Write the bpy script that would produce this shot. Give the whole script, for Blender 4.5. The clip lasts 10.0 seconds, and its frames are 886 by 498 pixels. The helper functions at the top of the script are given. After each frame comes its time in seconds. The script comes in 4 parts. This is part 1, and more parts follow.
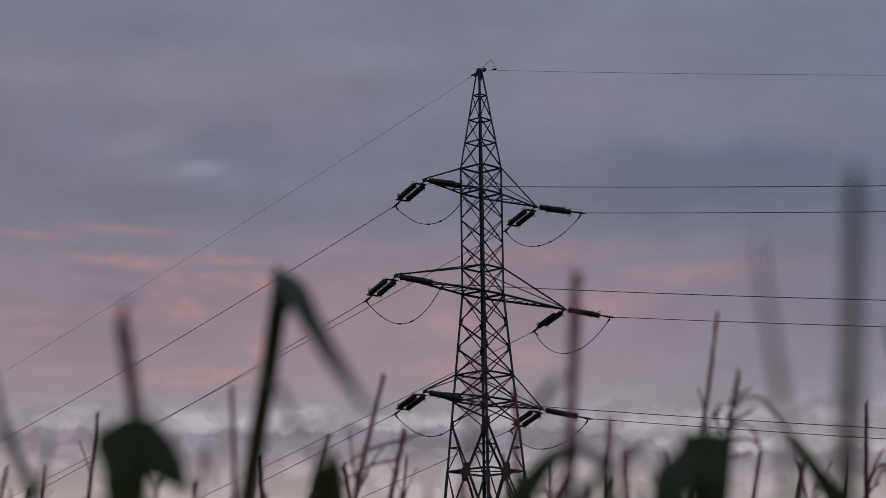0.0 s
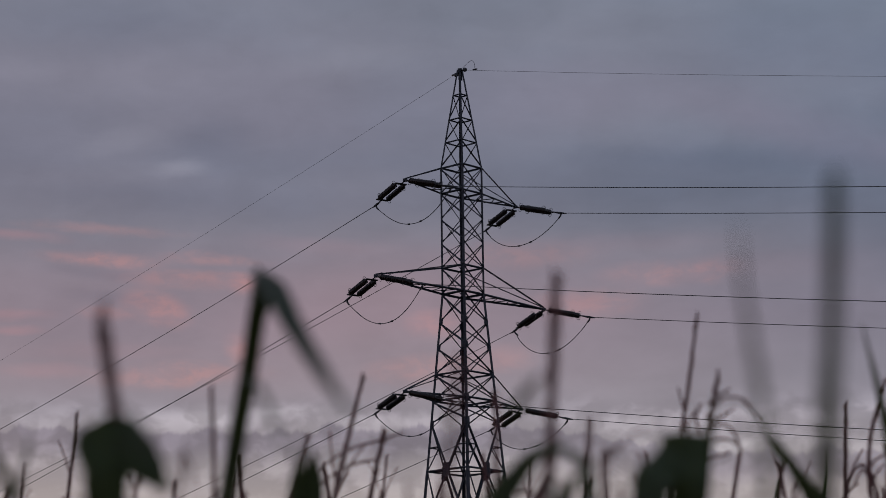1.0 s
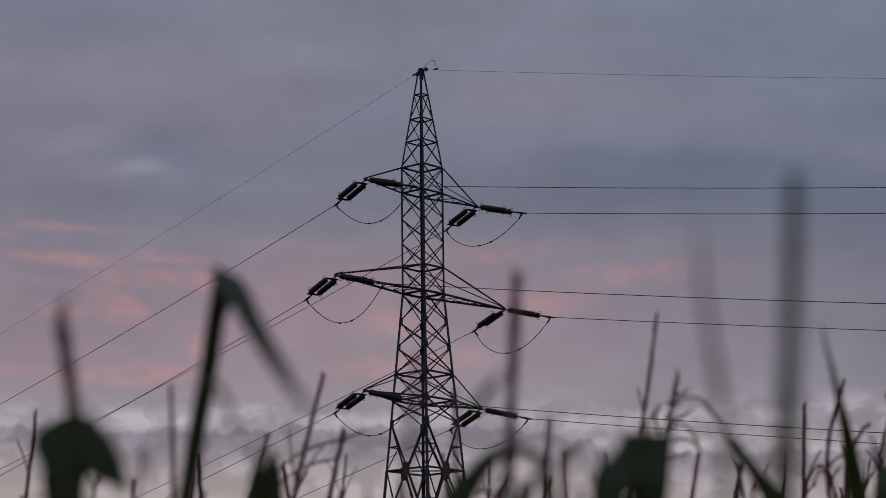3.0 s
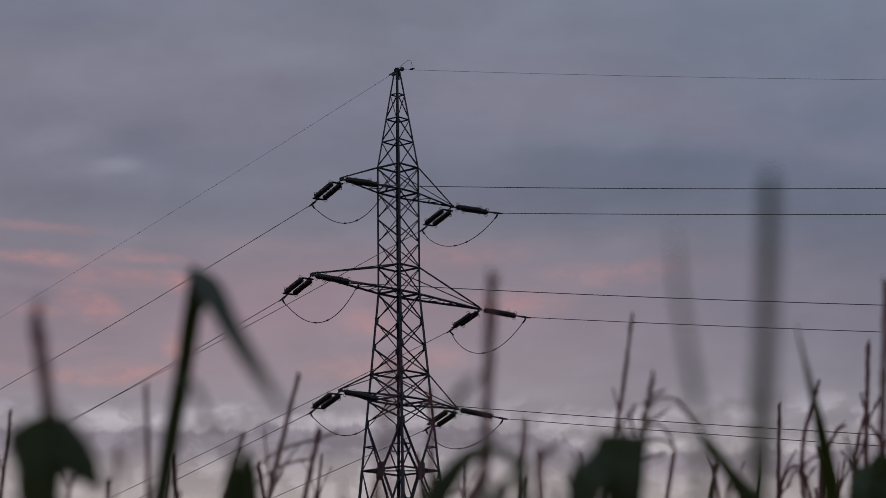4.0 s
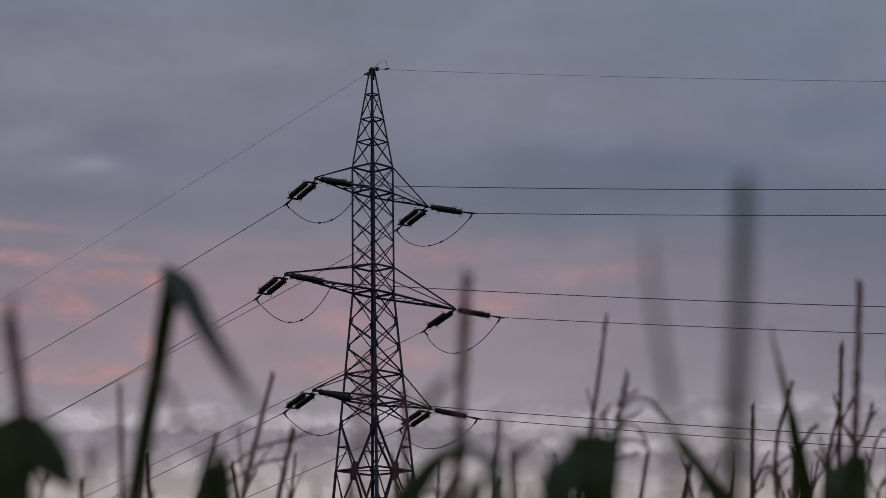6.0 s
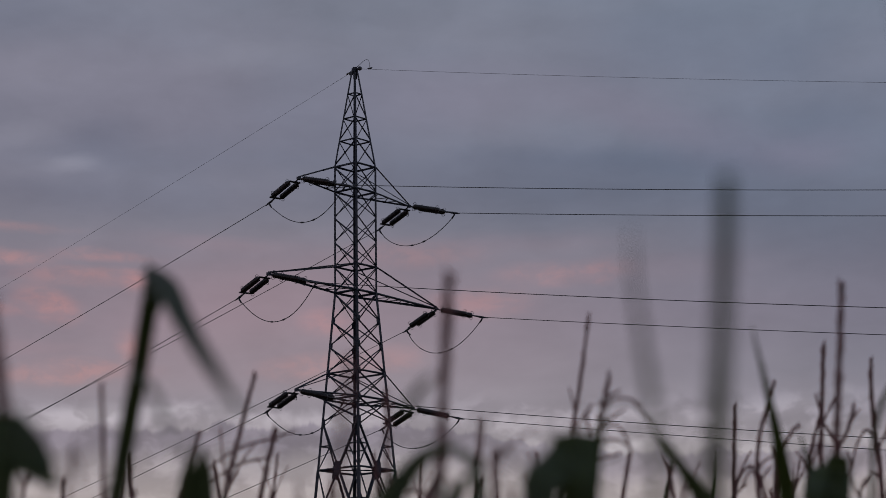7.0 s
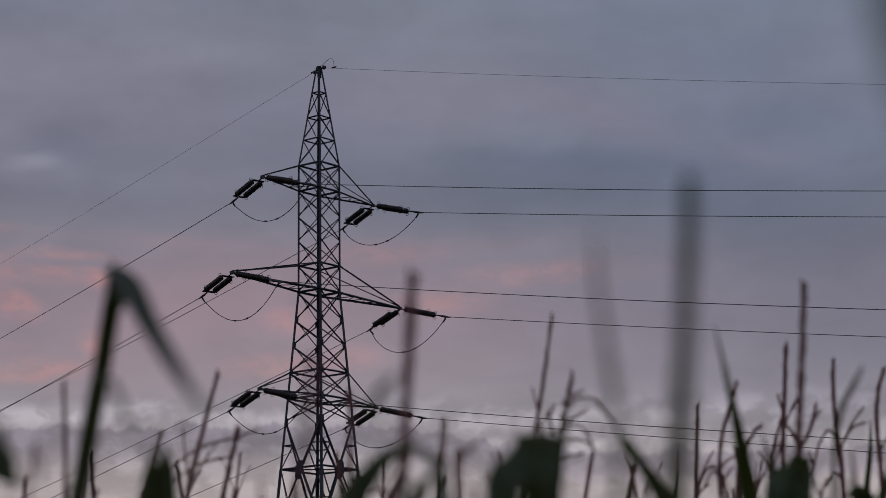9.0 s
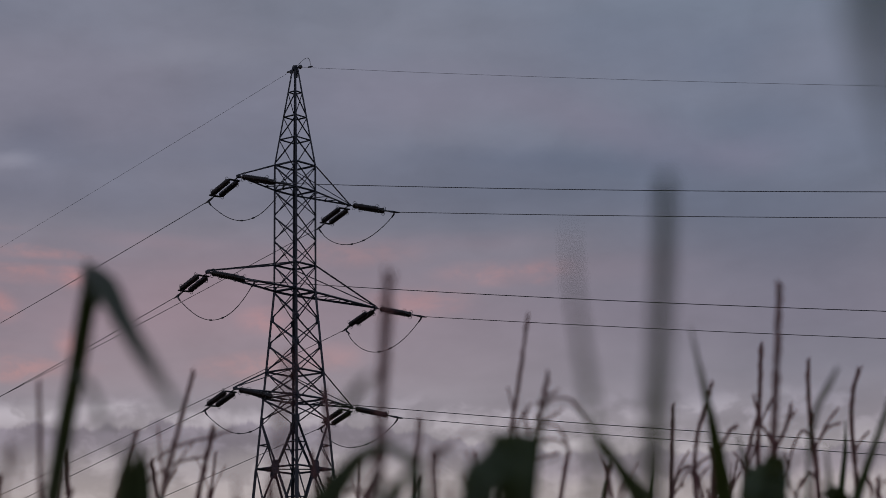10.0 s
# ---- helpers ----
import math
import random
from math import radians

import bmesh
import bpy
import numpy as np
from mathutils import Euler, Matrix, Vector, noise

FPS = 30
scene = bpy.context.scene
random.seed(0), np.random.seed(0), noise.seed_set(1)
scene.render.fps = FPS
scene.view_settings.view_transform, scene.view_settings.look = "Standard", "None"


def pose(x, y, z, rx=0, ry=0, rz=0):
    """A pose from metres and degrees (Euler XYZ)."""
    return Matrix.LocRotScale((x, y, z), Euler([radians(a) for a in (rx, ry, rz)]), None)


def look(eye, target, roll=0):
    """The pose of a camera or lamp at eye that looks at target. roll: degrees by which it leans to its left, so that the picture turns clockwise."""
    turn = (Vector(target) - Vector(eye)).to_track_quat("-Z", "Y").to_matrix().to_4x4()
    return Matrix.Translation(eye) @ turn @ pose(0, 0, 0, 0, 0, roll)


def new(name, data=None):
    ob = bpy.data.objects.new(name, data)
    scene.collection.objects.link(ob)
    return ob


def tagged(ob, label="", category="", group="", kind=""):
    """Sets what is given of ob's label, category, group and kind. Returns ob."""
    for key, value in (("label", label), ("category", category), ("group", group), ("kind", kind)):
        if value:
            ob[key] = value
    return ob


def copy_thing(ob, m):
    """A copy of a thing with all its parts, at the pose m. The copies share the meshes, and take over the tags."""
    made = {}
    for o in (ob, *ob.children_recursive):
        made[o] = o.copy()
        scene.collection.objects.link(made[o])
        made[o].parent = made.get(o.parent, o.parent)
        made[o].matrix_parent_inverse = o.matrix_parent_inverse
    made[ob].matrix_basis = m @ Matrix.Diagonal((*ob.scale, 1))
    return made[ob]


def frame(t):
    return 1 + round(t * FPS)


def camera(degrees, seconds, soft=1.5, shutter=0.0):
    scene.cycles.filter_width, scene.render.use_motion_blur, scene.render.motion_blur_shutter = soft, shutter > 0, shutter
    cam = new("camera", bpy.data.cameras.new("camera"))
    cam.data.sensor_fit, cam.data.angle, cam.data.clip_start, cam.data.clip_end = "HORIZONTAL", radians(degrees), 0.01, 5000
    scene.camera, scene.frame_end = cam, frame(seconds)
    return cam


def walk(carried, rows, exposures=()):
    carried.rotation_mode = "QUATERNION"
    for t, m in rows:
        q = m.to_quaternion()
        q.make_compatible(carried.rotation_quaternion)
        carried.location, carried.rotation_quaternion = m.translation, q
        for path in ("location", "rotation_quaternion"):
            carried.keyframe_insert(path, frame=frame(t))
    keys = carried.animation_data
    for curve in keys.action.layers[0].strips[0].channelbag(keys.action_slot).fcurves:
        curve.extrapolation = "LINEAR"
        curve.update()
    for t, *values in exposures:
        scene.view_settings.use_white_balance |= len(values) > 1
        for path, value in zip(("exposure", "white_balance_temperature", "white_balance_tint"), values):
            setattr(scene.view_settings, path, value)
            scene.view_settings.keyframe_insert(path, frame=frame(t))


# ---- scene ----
# ---- camera ----
cam = camera(21.13, 10.0, soft=0.85)
EYE = 1.6
# seconds, yaw, pitch up, roll about the line of sight, in degrees
ROWS = [
    (0.0, 0.969, 12.571, -0.741), (0.5, 0.709, 12.568, -0.741), (1.0, 0.480, 12.564, -0.740), (1.5, 0.277, 12.561, -0.740),
    (2.0, 0.061, 12.556, -0.740), (2.5, -0.198, 12.548, -0.738), (4.0, -1.096, 12.532, -0.738), (4.5, -1.319, 12.530, -0.738),
    (5.0, -1.463, 12.528, -0.738), (5.5, -1.570, 12.527, -0.738), (7.0, -2.160, 12.511, -0.735), (7.5, -2.379, 12.507, -0.734),
    (8.0, -2.574, 12.500, -0.734), (8.5, -2.792, 12.495, -0.734), (9.0, -3.058, 12.486, -0.732), (9.5, -3.378, 12.477, -0.732),
    (10.0, -3.652, 12.473, -0.732),
]
walk(cam, [(t, pose(0, 0, EYE, 90 + pitch, 0, yaw) @ pose(0, 0, 0, 0, 0, roll)) for t, yaw, pitch, roll in ROWS])
cam.data.dof.use_dof = True
cam.data.dof.focus_distance = 92.0
cam.data.dof.aperture_fstop = 5.36
cam.data.dof.aperture_blades = 0


# ---- world: dusk, closed layer of cloud with pink underlighting ahead ----
class Nodes:
    """Short hand for building node trees."""

    def __init__(self, tree):
        self.tree = tree
        self.tree.nodes.clear()

    def add(self, kind, **values):
        node = self.tree.nodes.new(kind)
        for key, value in values.items():
            node.inputs[key.replace("_", " ")].default_value = value
        return node

    def link(self, a, b):
        self.tree.links.new(a, b)

    def math(self, op, a, b=0.0, c=0.0, clamp=False):
        node = self.tree.nodes.new("ShaderNodeMath")
        node.operation, node.use_clamp = op, clamp
        for i, v in enumerate((a, b, c)):
            if isinstance(v, (int, float)):
                node.inputs[i].default_value = v
            else:
                self.link(v, node.inputs[i])
        return node.outputs[0]

    def smooth(self, v, low, high):
        node = self.tree.nodes.new("ShaderNodeMapRange")
        node.interpolation_type = "SMOOTHSTEP"
        self.link(v, node.inputs[0])
        node.inputs[1].default_value, node.inputs[2].default_value = low, high
        return node.outputs[0]

    def mix(self, fac, a, b, blend="MIX"):
        node = self.tree.nodes.new("ShaderNodeMix")
        node.data_type, node.blend_type = "RGBA", blend
        node.clamp_factor = True
        for i, v in ((0, fac), (6, a), (7, b)):
            if isinstance(v, (int, float)):
                node.inputs[i].default_value = v
            elif isinstance(v, tuple):
                node.inputs[i].default_value = (*v, 1.0) if len(v) == 3 else v
            else:
                self.link(v, node.inputs[i])
        return node.outputs[2]

    def vector(self, x, y, z=0.0):
        node = self.tree.nodes.new("ShaderNodeCombineXYZ")
        for i, v in enumerate((x, y, z)):
            if isinstance(v, (int, float)):
                node.inputs[i].default_value = v
            else:
                self.link(v, node.inputs[i])
        return node.outputs[0]

    def noise(self, vec, scale, detail=4.0, rough=0.5, distort=0.0):
        node = self.tree.nodes.new("ShaderNodeTexNoise")
        node.inputs["Scale"].default_value = scale
        node.inputs["Detail"].default_value = detail
        node.inputs["Roughness"].default_value = rough
        node.inputs["Distortion"].default_value = distort
        if vec is not None:
            self.link(vec, node.inputs["Vector"])
        return node.outputs["Fac"]

    def ramp(self, v, stops):
        node = self.tree.nodes.new("ShaderNodeValToRGB")
        el = node.color_ramp.elements
        while len(el) < len(stops):
            el.new(0.5)
        for e, (p, col) in zip(el, stops):
            e.position, e.color = p, (*col, 1.0)
        self.link(v, node.inputs[0])
        return node.outputs[0]


def build_world():
    world = bpy.data.worlds.new("dusk_sky")
    scene.world = world
    world.use_nodes = True
    n = Nodes(world.node_tree)
    gen = n.add("ShaderNodeTexCoord").outputs["Generated"]
    sep = n.add("ShaderNodeSeparateXYZ")
    n.link(gen, sep.inputs[0])
    x, y, z = sep.outputs
    az = n.math("MULTIPLY", n.math("ARCTAN2", x, y), 57.2958)
    el = n.math("MULTIPLY", n.math("ARCSINE", z), 57.2958)
    flat = n.vector(n.math("MULTIPLY", az, 0.45), el)
    long = n.vector(n.math("MULTIPLY", az, 0.30), el, 1.7)
    # slow wobble and fine fraying that break up every layer's edge
    wob = n.math("SUBTRACT", n.noise(flat, 0.55, 4.0, 0.55), 0.5)
    wob_up = n.math("SUBTRACT", n.noise(n.vector(n.math("MULTIPLY", az, 0.45), el, 9.0), 0.9, 4.0, 0.6), 0.5)
    fine = n.math("SUBTRACT", n.noise(long, 2.3, 5.0, 0.60), 0.5)
    azw = n.math("ADD", az, n.math("MULTIPLY", wob, 1.1))
    elw = n.math("ADD", el, n.math("ADD", n.math("MULTIPLY", wob_up, 0.34), n.math("MULTIPLY", fine, 0.22)))
    # the layer by height, 0 to 30 degrees
    base = n.ramp(n.math("DIVIDE", n.math("ADD", elw, n.math("MULTIPLY", wob, 0.55)), 30.0, clamp=True), SKY_STOPS)
    # broad darker and lighter sheets, and soft billows
    sheet = n.noise(flat, 0.30, 3.0, 0.5, 0.4)
    puff = n.noise(n.vector(n.math("MULTIPLY", az, 0.62), el, 3.1), 0.85, 4.0, 0.52, 0.3)
    wisp = n.noise(n.vector(n.math("MULTIPLY", az, 0.40), el, 6.2), 2.1, 4.0, 0.55, 0.4)
    tone = n.math("ADD", n.math("MULTIPLY", n.math("SUBTRACT", sheet, 0.5), 0.20), 1.0)
    tone = n.math("ADD", tone, n.math("MULTIPLY", n.math("SUBTRACT", puff, 0.5), 0.24))
    tone = n.math("ADD", tone, n.math("MULTIPLY", n.math("SUBTRACT", wisp, 0.5), 0.10))
    col = n.mix(1.0, base, n.vector(tone, tone, tone), "MULTIPLY")
    # slate-blue towards the right, mauve elsewhere
    hue = n.smooth(n.noise(n.vector(n.math("MULTIPLY", az, 0.4), el, 7.3), 0.4, 3.0, 0.5), 0.40, 0.66)
    right = n.smooth(az, 0.0, 12.0)
    high = n.smooth(el, 11.5, 14.0)
    col = n.mix(n.math("MULTIPLY", n.math("MULTIPLY", n.math("ADD", n.math("MULTIPLY", hue, 0.35), right), high), 0.60), col, n.mix(1.0, col, (0.88, 0.99, 1.035), "MULTIPLY"))
    left = n.smooth(az, 2.0, -8.0)
    col = n.mix(n.math("MULTIPLY", n.math("MULTIPLY", left, high), 0.5), col, n.mix(1.0, col, (1.07, 0.99, 0.99), "MULTIPLY"))

    def patch(ca, ce, wa, we, tilt):
        """A soft cloud at azimuth ca, elevation ce, with half-widths wa, we, leaning by tilt degrees, frayed by the noise."""
        c, s = math.cos(radians(tilt)), math.sin(radians(tilt))
        x, y = n.math("SUBTRACT", azw, ca), n.math("SUBTRACT", elw, ce)
        da = n.math("ADD", n.math("MULTIPLY", x, c / wa), n.math("MULTIPLY", y, s / wa))
        de = n.math("ADD", n.math("MULTIPLY", x, -s / we), n.math("MULTIPLY", y, c / we))
        r = n.math("SQRT", n.math("ADD", n.math("MULTIPLY", da, da), n.math("MULTIPLY", de, de)))
        return n.smooth(r, 1.75, 0.1)

    def tint(col, clouds, colour, torn=None):
        for *place, k in clouds:
            f = n.math("MULTIPLY", patch(*place), k)
            if torn is not None:
                f = n.math("MULTIPLY", f, torn)
            col = n.mix(f, col, n.mix(1.0, col, colour, "MULTIPLY"))
        return col

    # dim blue-grey sheets, pale wisps, mauve veils
    col = tint(col, DARKS, (0.70, 0.76, 0.82))
    col = tint(col, LIGHTS, (1.35, 1.33, 1.28))
    col = tint(col, MAUVES, (1.13, 1.00, 1.01))
    # pink underlit streaks
    torn = n.math("ADD", n.math("MULTIPLY", n.smooth(n.noise(n.vector(n.math("MULTIPLY", az, 0.55), el, 4.0), 2.6, 5.0, 0.6, 0.4), 0.36, 0.62), 0.75), 0.50)
    band = n.math("MULTIPLY", n.smooth(el, 8.6, 9.6), n.smooth(el, 13.2, 11.6))
    veil = n.math("MULTIPLY", n.math("MULTIPLY", band, n.smooth(az, 12.0, -5.0)), 0.24)
    col = n.mix(veil, col, n.mix(1.0, col, (1.58, 1.11, 1.02), "MULTIPLY"))
    col = tint(col, BLUSHES, (1.40, 1.07, 1.02))
    col = tint(col, PINKS, (1.62, 1.13, 1.00), torn)
    # pale and dull scalloped cloud low down
    low = n.math("MULTIPLY", n.smooth(el, 9.2, 8.5), n.smooth(el, 6.0, 7.0))
    curls = n.noise(n.vector(n.math("MULTIPLY", az, 0.75), el, 5.0), 1.4, 3.0, 0.5, 0.25)
    curl_tone = n.math("ADD", n.math("MULTIPLY", n.math("SUBTRACT", n.smooth(curls, 0.42, 0.62), 0.5), 0.30), 1.0)
    col = n.mix(low, col, n.mix(1.0, col, n.vector(curl_tone, curl_tone, curl_tone), "MULTIPLY"))
    # the bumpy upper rim of the low bank, lit from behind
    step = n.smooth(az, 1.5, 6.5)
    rim = n.math("ADD", n.math("MULTIPLY", step, -0.72), 8.10)
    big = n.math("ABSOLUTE", n.math("SUBTRACT", n.noise(n.vector(az, 0.4), 0.75, 2.0, 0.5), 0.5))
    bump = n.math("ABSOLUTE", n.math("SUBTRACT", n.noise(n.vector(az, 2.4), 2.6, 3.0, 0.55), 0.5))
    rim = n.math("ADD", rim, n.math("ADD", n.math("MULTIPLY", big, 1.3), n.math("MULTIPLY", bump, 0.55)))
    above = n.math("SUBTRACT", n.math("ADD", el, n.math("MULTIPLY", fine, 0.14)), rim)
    bank = n.math("MULTIPLY", n.smooth(above, 0.05, -0.07), n.smooth(above, -1.00, -0.30))
    gleam = n.math("MULTIPLY", n.smooth(above, -0.02, 0.10), n.smooth(above, 0.70, 0.10))
    col = n.mix(n.math("MULTIPLY", bank, 0.9), col, n.mix(1.0, col, (0.74, 0.73, 0.79), "MULTIPLY"))
    col = n.mix(n.math("MULTIPLY", gleam, 0.45), col, n.mix(1.0, col, (1.20, 1.21, 1.18), "MULTIPLY"))
    col = tint(col, LOW_LIGHTS, (1.30, 1.31, 1.28))
    col = tint(col, LOW_DARKS, (0.72, 0.72, 0.78))
    # the side away from the set sun is dimmer
    back = n.smooth(n.math("ABSOLUTE", az), 40.0, 130.0)
    col = n.mix(back, col, n.mix(1.0, col, (0.76, 0.78, 0.85), "MULTIPLY"))
    # clear dusk sky above the cloud, hardly showing through
    sky = n.tree.nodes.new("ShaderNodeTexSky")
    sky.sky_type, sky.sun_disc = "NISHITA", False
    sky.sun_elevation, sky.sun_rotation = radians(1.0), radians(-24)
    clear = n.mix(1.0, sky.outputs[0], (0.10, 0.10, 0.10), "MULTIPLY")
    col = n.mix(0.04, col, clear)
    bg = n.add("ShaderNodeBackground")
    n.link(col, bg.inputs["Color"])
    bg.inputs["Strength"].default_value = SKY_LEVEL
    n.link(bg.outputs[0], n.add("ShaderNodeOutputWorld").inputs["Surface"])


SKY_LEVEL = 1.068
SKY_STOPS = [
    (0.000, (0.381, 0.331, 0.347)), (0.222, (0.372, 0.330, 0.338)), (0.236, (0.340, 0.304, 0.324)), (0.252, (0.310, 0.282, 0.308)), (0.282, (0.295, 0.267, 0.308)),
    (0.314, (0.245, 0.226, 0.269)), (0.360, (0.234, 0.209, 0.257)), (0.436, (0.190, 0.187, 0.237)), (0.487, (0.166, 0.176, 0.236)), (0.558, (0.189, 0.194, 0.254)),
    (0.620, (0.182, 0.196, 0.254)), (0.811, (0.148, 0.171, 0.227)), (1.000, (0.140, 0.161, 0.216)),
]
# azimuth, elevation, half-width, half-height, tilt, strength
DARKS = [
    (5.35, 13.76, 4.64, 0.85, 0, 0.72), (11.39, 12.84, 3.22, 1.09, 0, 0.80), (-4.86, 13.60, 4.21, 0.41, 0, 0.30), (-6.24, 15.15, 0.88, 0.46, 0, 0.34),
    (10.94, 16.94, 1.21, 0.57, 10, 0.30), (7.93, 17.52, 1.86, 0.75, 0, 0.20), (11.66, 15.38, 1.06, 0.55, 0, 0.28), (6.63, 14.53, 3.38, 0.27, -4, 0.30),
    (-8.17, 13.90, 1.83, 0.27, 0, 0.22), (-8.69, 17.97, 2.44, 0.55, 0, 0.30), (10.41, 9.59, 3.60, 1.50, 0, 0.36), (9.13, 11.25, 4.17, 1.02, 0, 0.42),
    (13.69, 10.78, 2.36, 2.05, 0, 0.60), (-9.03, 10.32, 3.05, 1.77, 0, 0.36), (-8.53, 11.94, 1.39, 0.12, -3, 0.30), (-8.52, 11.38, 1.11, 0.15, -5, 0.28),
]
LIGHTS = [
    (-11.39, 16.72, 1.07, 0.30, 0, 0.20), (-6.95, 14.53, 0.85, 0.18, 3, 0.22), (-8.62, 15.10, 0.85, 0.22, 12, 0.25), (-6.84, 14.53, 0.59, 0.18, 4, 0.62),
    (-7.98, 14.51, 1.27, 0.33, 0, 0.22), (-8.41, 15.20, 1.34, 0.35, 14, 0.30), (-8.51, 16.51, 1.85, 0.46, 0, 0.18), (-2.29, 17.20, 1.43, 0.35, 0, 0.30),
    (-3.42, 16.90, 1.00, 0.27, 0, 0.16), (3.25, 17.52, 1.86, 0.82, 0, 0.16), (5.39, 15.43, 2.26, 0.55, 0, 0.20), (3.15, 15.78, 2.41, 0.61, 0, 0.14),
    (0.19, 17.72, 1.29, 0.41, 0, 0.10), (8.08, 16.10, 2.13, 0.41, 0, 0.08),
]
MAUVES = [
    (2.59, 16.13, 2.56, 0.75, 0, 0.45), (6.81, 15.81, 1.70, 0.55, -12, 0.50), (9.42, 14.78, 2.12, 0.55, -14, 0.60), (11.48, 14.58, 1.27, 0.41, 0, 0.45),
    (-2.78, 15.69, 3.40, 0.95, 0, 0.20),
]
PINKS = [
    (-8.75, 12.30, 1.19, 0.15, -3, 0.85), (-6.16, 12.31, 0.98, 0.12, -4, 0.55), (-9.04, 13.01, 1.54, 0.12, -3, 0.50), (-6.83, 11.84, 1.32, 0.18, -3, 0.55),
    (-5.45, 11.70, 0.33, 0.20, 0, 0.50), (-7.50, 11.14, 0.61, 0.35, -18, 0.85), (-8.71, 10.99, 0.50, 0.15, 0, 0.55), (-5.34, 10.17, 0.36, 0.38, 0, 0.60),
    (-7.06, 9.52, 1.66, 0.26, 2, 0.60), (-0.81, 10.76, 0.58, 0.30, 0, 0.42), (-1.11, 9.68, 1.04, 0.27, 0, 0.45), (0.75, 9.93, 0.83, 0.30, 0, 0.35),
    (2.99, 11.18, 1.04, 0.30, 0, 0.50), (4.81, 11.83, 1.05, 0.25, 0, 0.50), (6.06, 11.93, 0.70, 0.27, 0, 0.30), (1.34, 12.38, 1.54, 0.27, 0, 0.40),
]
BLUSHES = [
    (-1.66, 12.15, 2.37, 0.82, 0, 0.16), (-2.91, 10.93, 2.78, 0.82, 0, 0.12), (-3.61, 12.69, 1.68, 0.19, -4, 0.25), (0.28, 11.46, 4.18, 0.95, 0, 0.08),
    (-8.49, 10.07, 1.80, 0.19, 0, 0.20), (3.92, 12.64, 2.52, 0.22, 0, 0.20), (7.79, 11.98, 1.95, 0.34, 0, 0.15), (-10.98, 12.84, 1.05, 0.12, -3, 0.90),
    (-10.98, 10.92, 0.83, 0.12, 0, 0.50), (-10.90, 10.53, 0.62, 0.11, 0, 0.60), (-10.08, 9.63, 0.97, 0.16, 0, 0.40),
]
LOW_LIGHTS = [
    (-6.57, 8.55, 2.21, 0.20, 3, 0.83), (-1.67, 8.42, 1.52, 0.16, 0, 0.52), (4.92, 8.33, 2.07, 0.27, 0, 0.57), (6.84, 8.42, 1.24, 0.22, 0, 0.45),
    (11.79, 8.89, 0.22, 0.12, 0, 0.83), (10.37, 8.58, 1.66, 0.22, 4, 0.63), (8.94, 8.23, 1.10, 0.19, 0, 0.45), (1.08, 8.53, 1.24, 0.14, 0, 0.45),
    (6.00, 7.63, 2.75, 0.22, 0, 0.42), (-4.54, 8.73, 0.97, 0.12, 0, 0.45),
]
LOW_DARKS = [
    (-7.50, 7.93, 1.79, 0.25, 0, 0.30), (-0.85, 7.80, 1.65, 0.25, 0, 0.30), (10.29, 6.98, 1.92, 0.19, 0, 0.45),
]
build_world()

sun = new("sun", bpy.data.lights.new("sun", "SUN"))
sun.data.energy, sun.data.angle, sun.data.color = 0.12, radians(25), (1.0, 0.72, 0.66)
sun.matrix_world = look((-400 * math.sin(radians(24)), 400 * math.cos(radians(24)), 30), (0, 0, 0))


# ---- materials ----
def material(name, dark, light, scale, rough=0.7, metal=0.0, bump=0.2, stretch=(1, 1, 1), stain=None, through_light=0.0, tint=(1.15, 1.25, 0.6), gloss=0.5):
    """Two tones of one colour mixed at a coarse and a fine scale, with fine relief; stain: a third colour in patches."""
    mat = bpy.data.materials.new(name)
    mat.use_nodes = True
    n = Nodes(mat.node_tree)
    co = n.add("ShaderNodeTexCoord").outputs["Object"]
    mp = n.add("ShaderNodeMapping")
    n.link(co, mp.inputs["Vector"])
    mp.inputs["Scale"].default_value = stretch
    rnd = n.add("ShaderNodeObjectInfo").outputs["Random"]
    fine = n.noise(mp.outputs[0], scale, 5.0, 0.6)
    coarse = n.noise(co, scale * 0.13, 3.0, 0.5)
    f = n.math("ADD", n.math("MULTIPLY", fine, 0.55), n.math("MULTIPLY", coarse, 0.3))
    f = n.math("ADD", f, n.math("MULTIPLY", rnd, 0.18))
    col = n.mix(n.smooth(f, 0.3, 0.75), dark, light)
    if stain:
        col = n.mix(n.smooth(n.noise(co, scale * 0.4, 4.0, 0.65), 0.56, 0.72), col, stain)
    bs = n.add("ShaderNodeBsdfPrincipled")
    n.link(col, bs.inputs["Base Color"])
    bs.inputs["Metallic"].default_value = metal
    bs.inputs["Specular IOR Level"].default_value = gloss
    n.link(n.math("ADD", n.math("MULTIPLY", fine, 0.25), rough - 0.12, clamp=True), bs.inputs["Roughness"])
    bp = n.add("ShaderNodeBump")
    bp.inputs["Strength"].default_value = bump
    bp.inputs["Distance"].default_value = 0.004
    n.link(fine, bp.inputs["Height"])
    n.link(bp.outputs[0], bs.inputs["Normal"])
    out = n.add("ShaderNodeOutputMaterial")
    if through_light:
        tr = n.add("ShaderNodeBsdfTranslucent")
        n.link(n.mix(1.0, col, tint, "MULTIPLY"), tr.inputs["Color"])
        ms = n.add("ShaderNodeMixShader")
        ms.inputs[0].default_value = through_light
        n.link(bs.outputs[0], ms.inputs[1])
        n.link(tr.outputs[0], ms.inputs[2])
        n.link(ms.outputs[0], out.inputs["Surface"])
    else:
        n.link(bs.outputs[0], out.inputs["Surface"])
    return mat


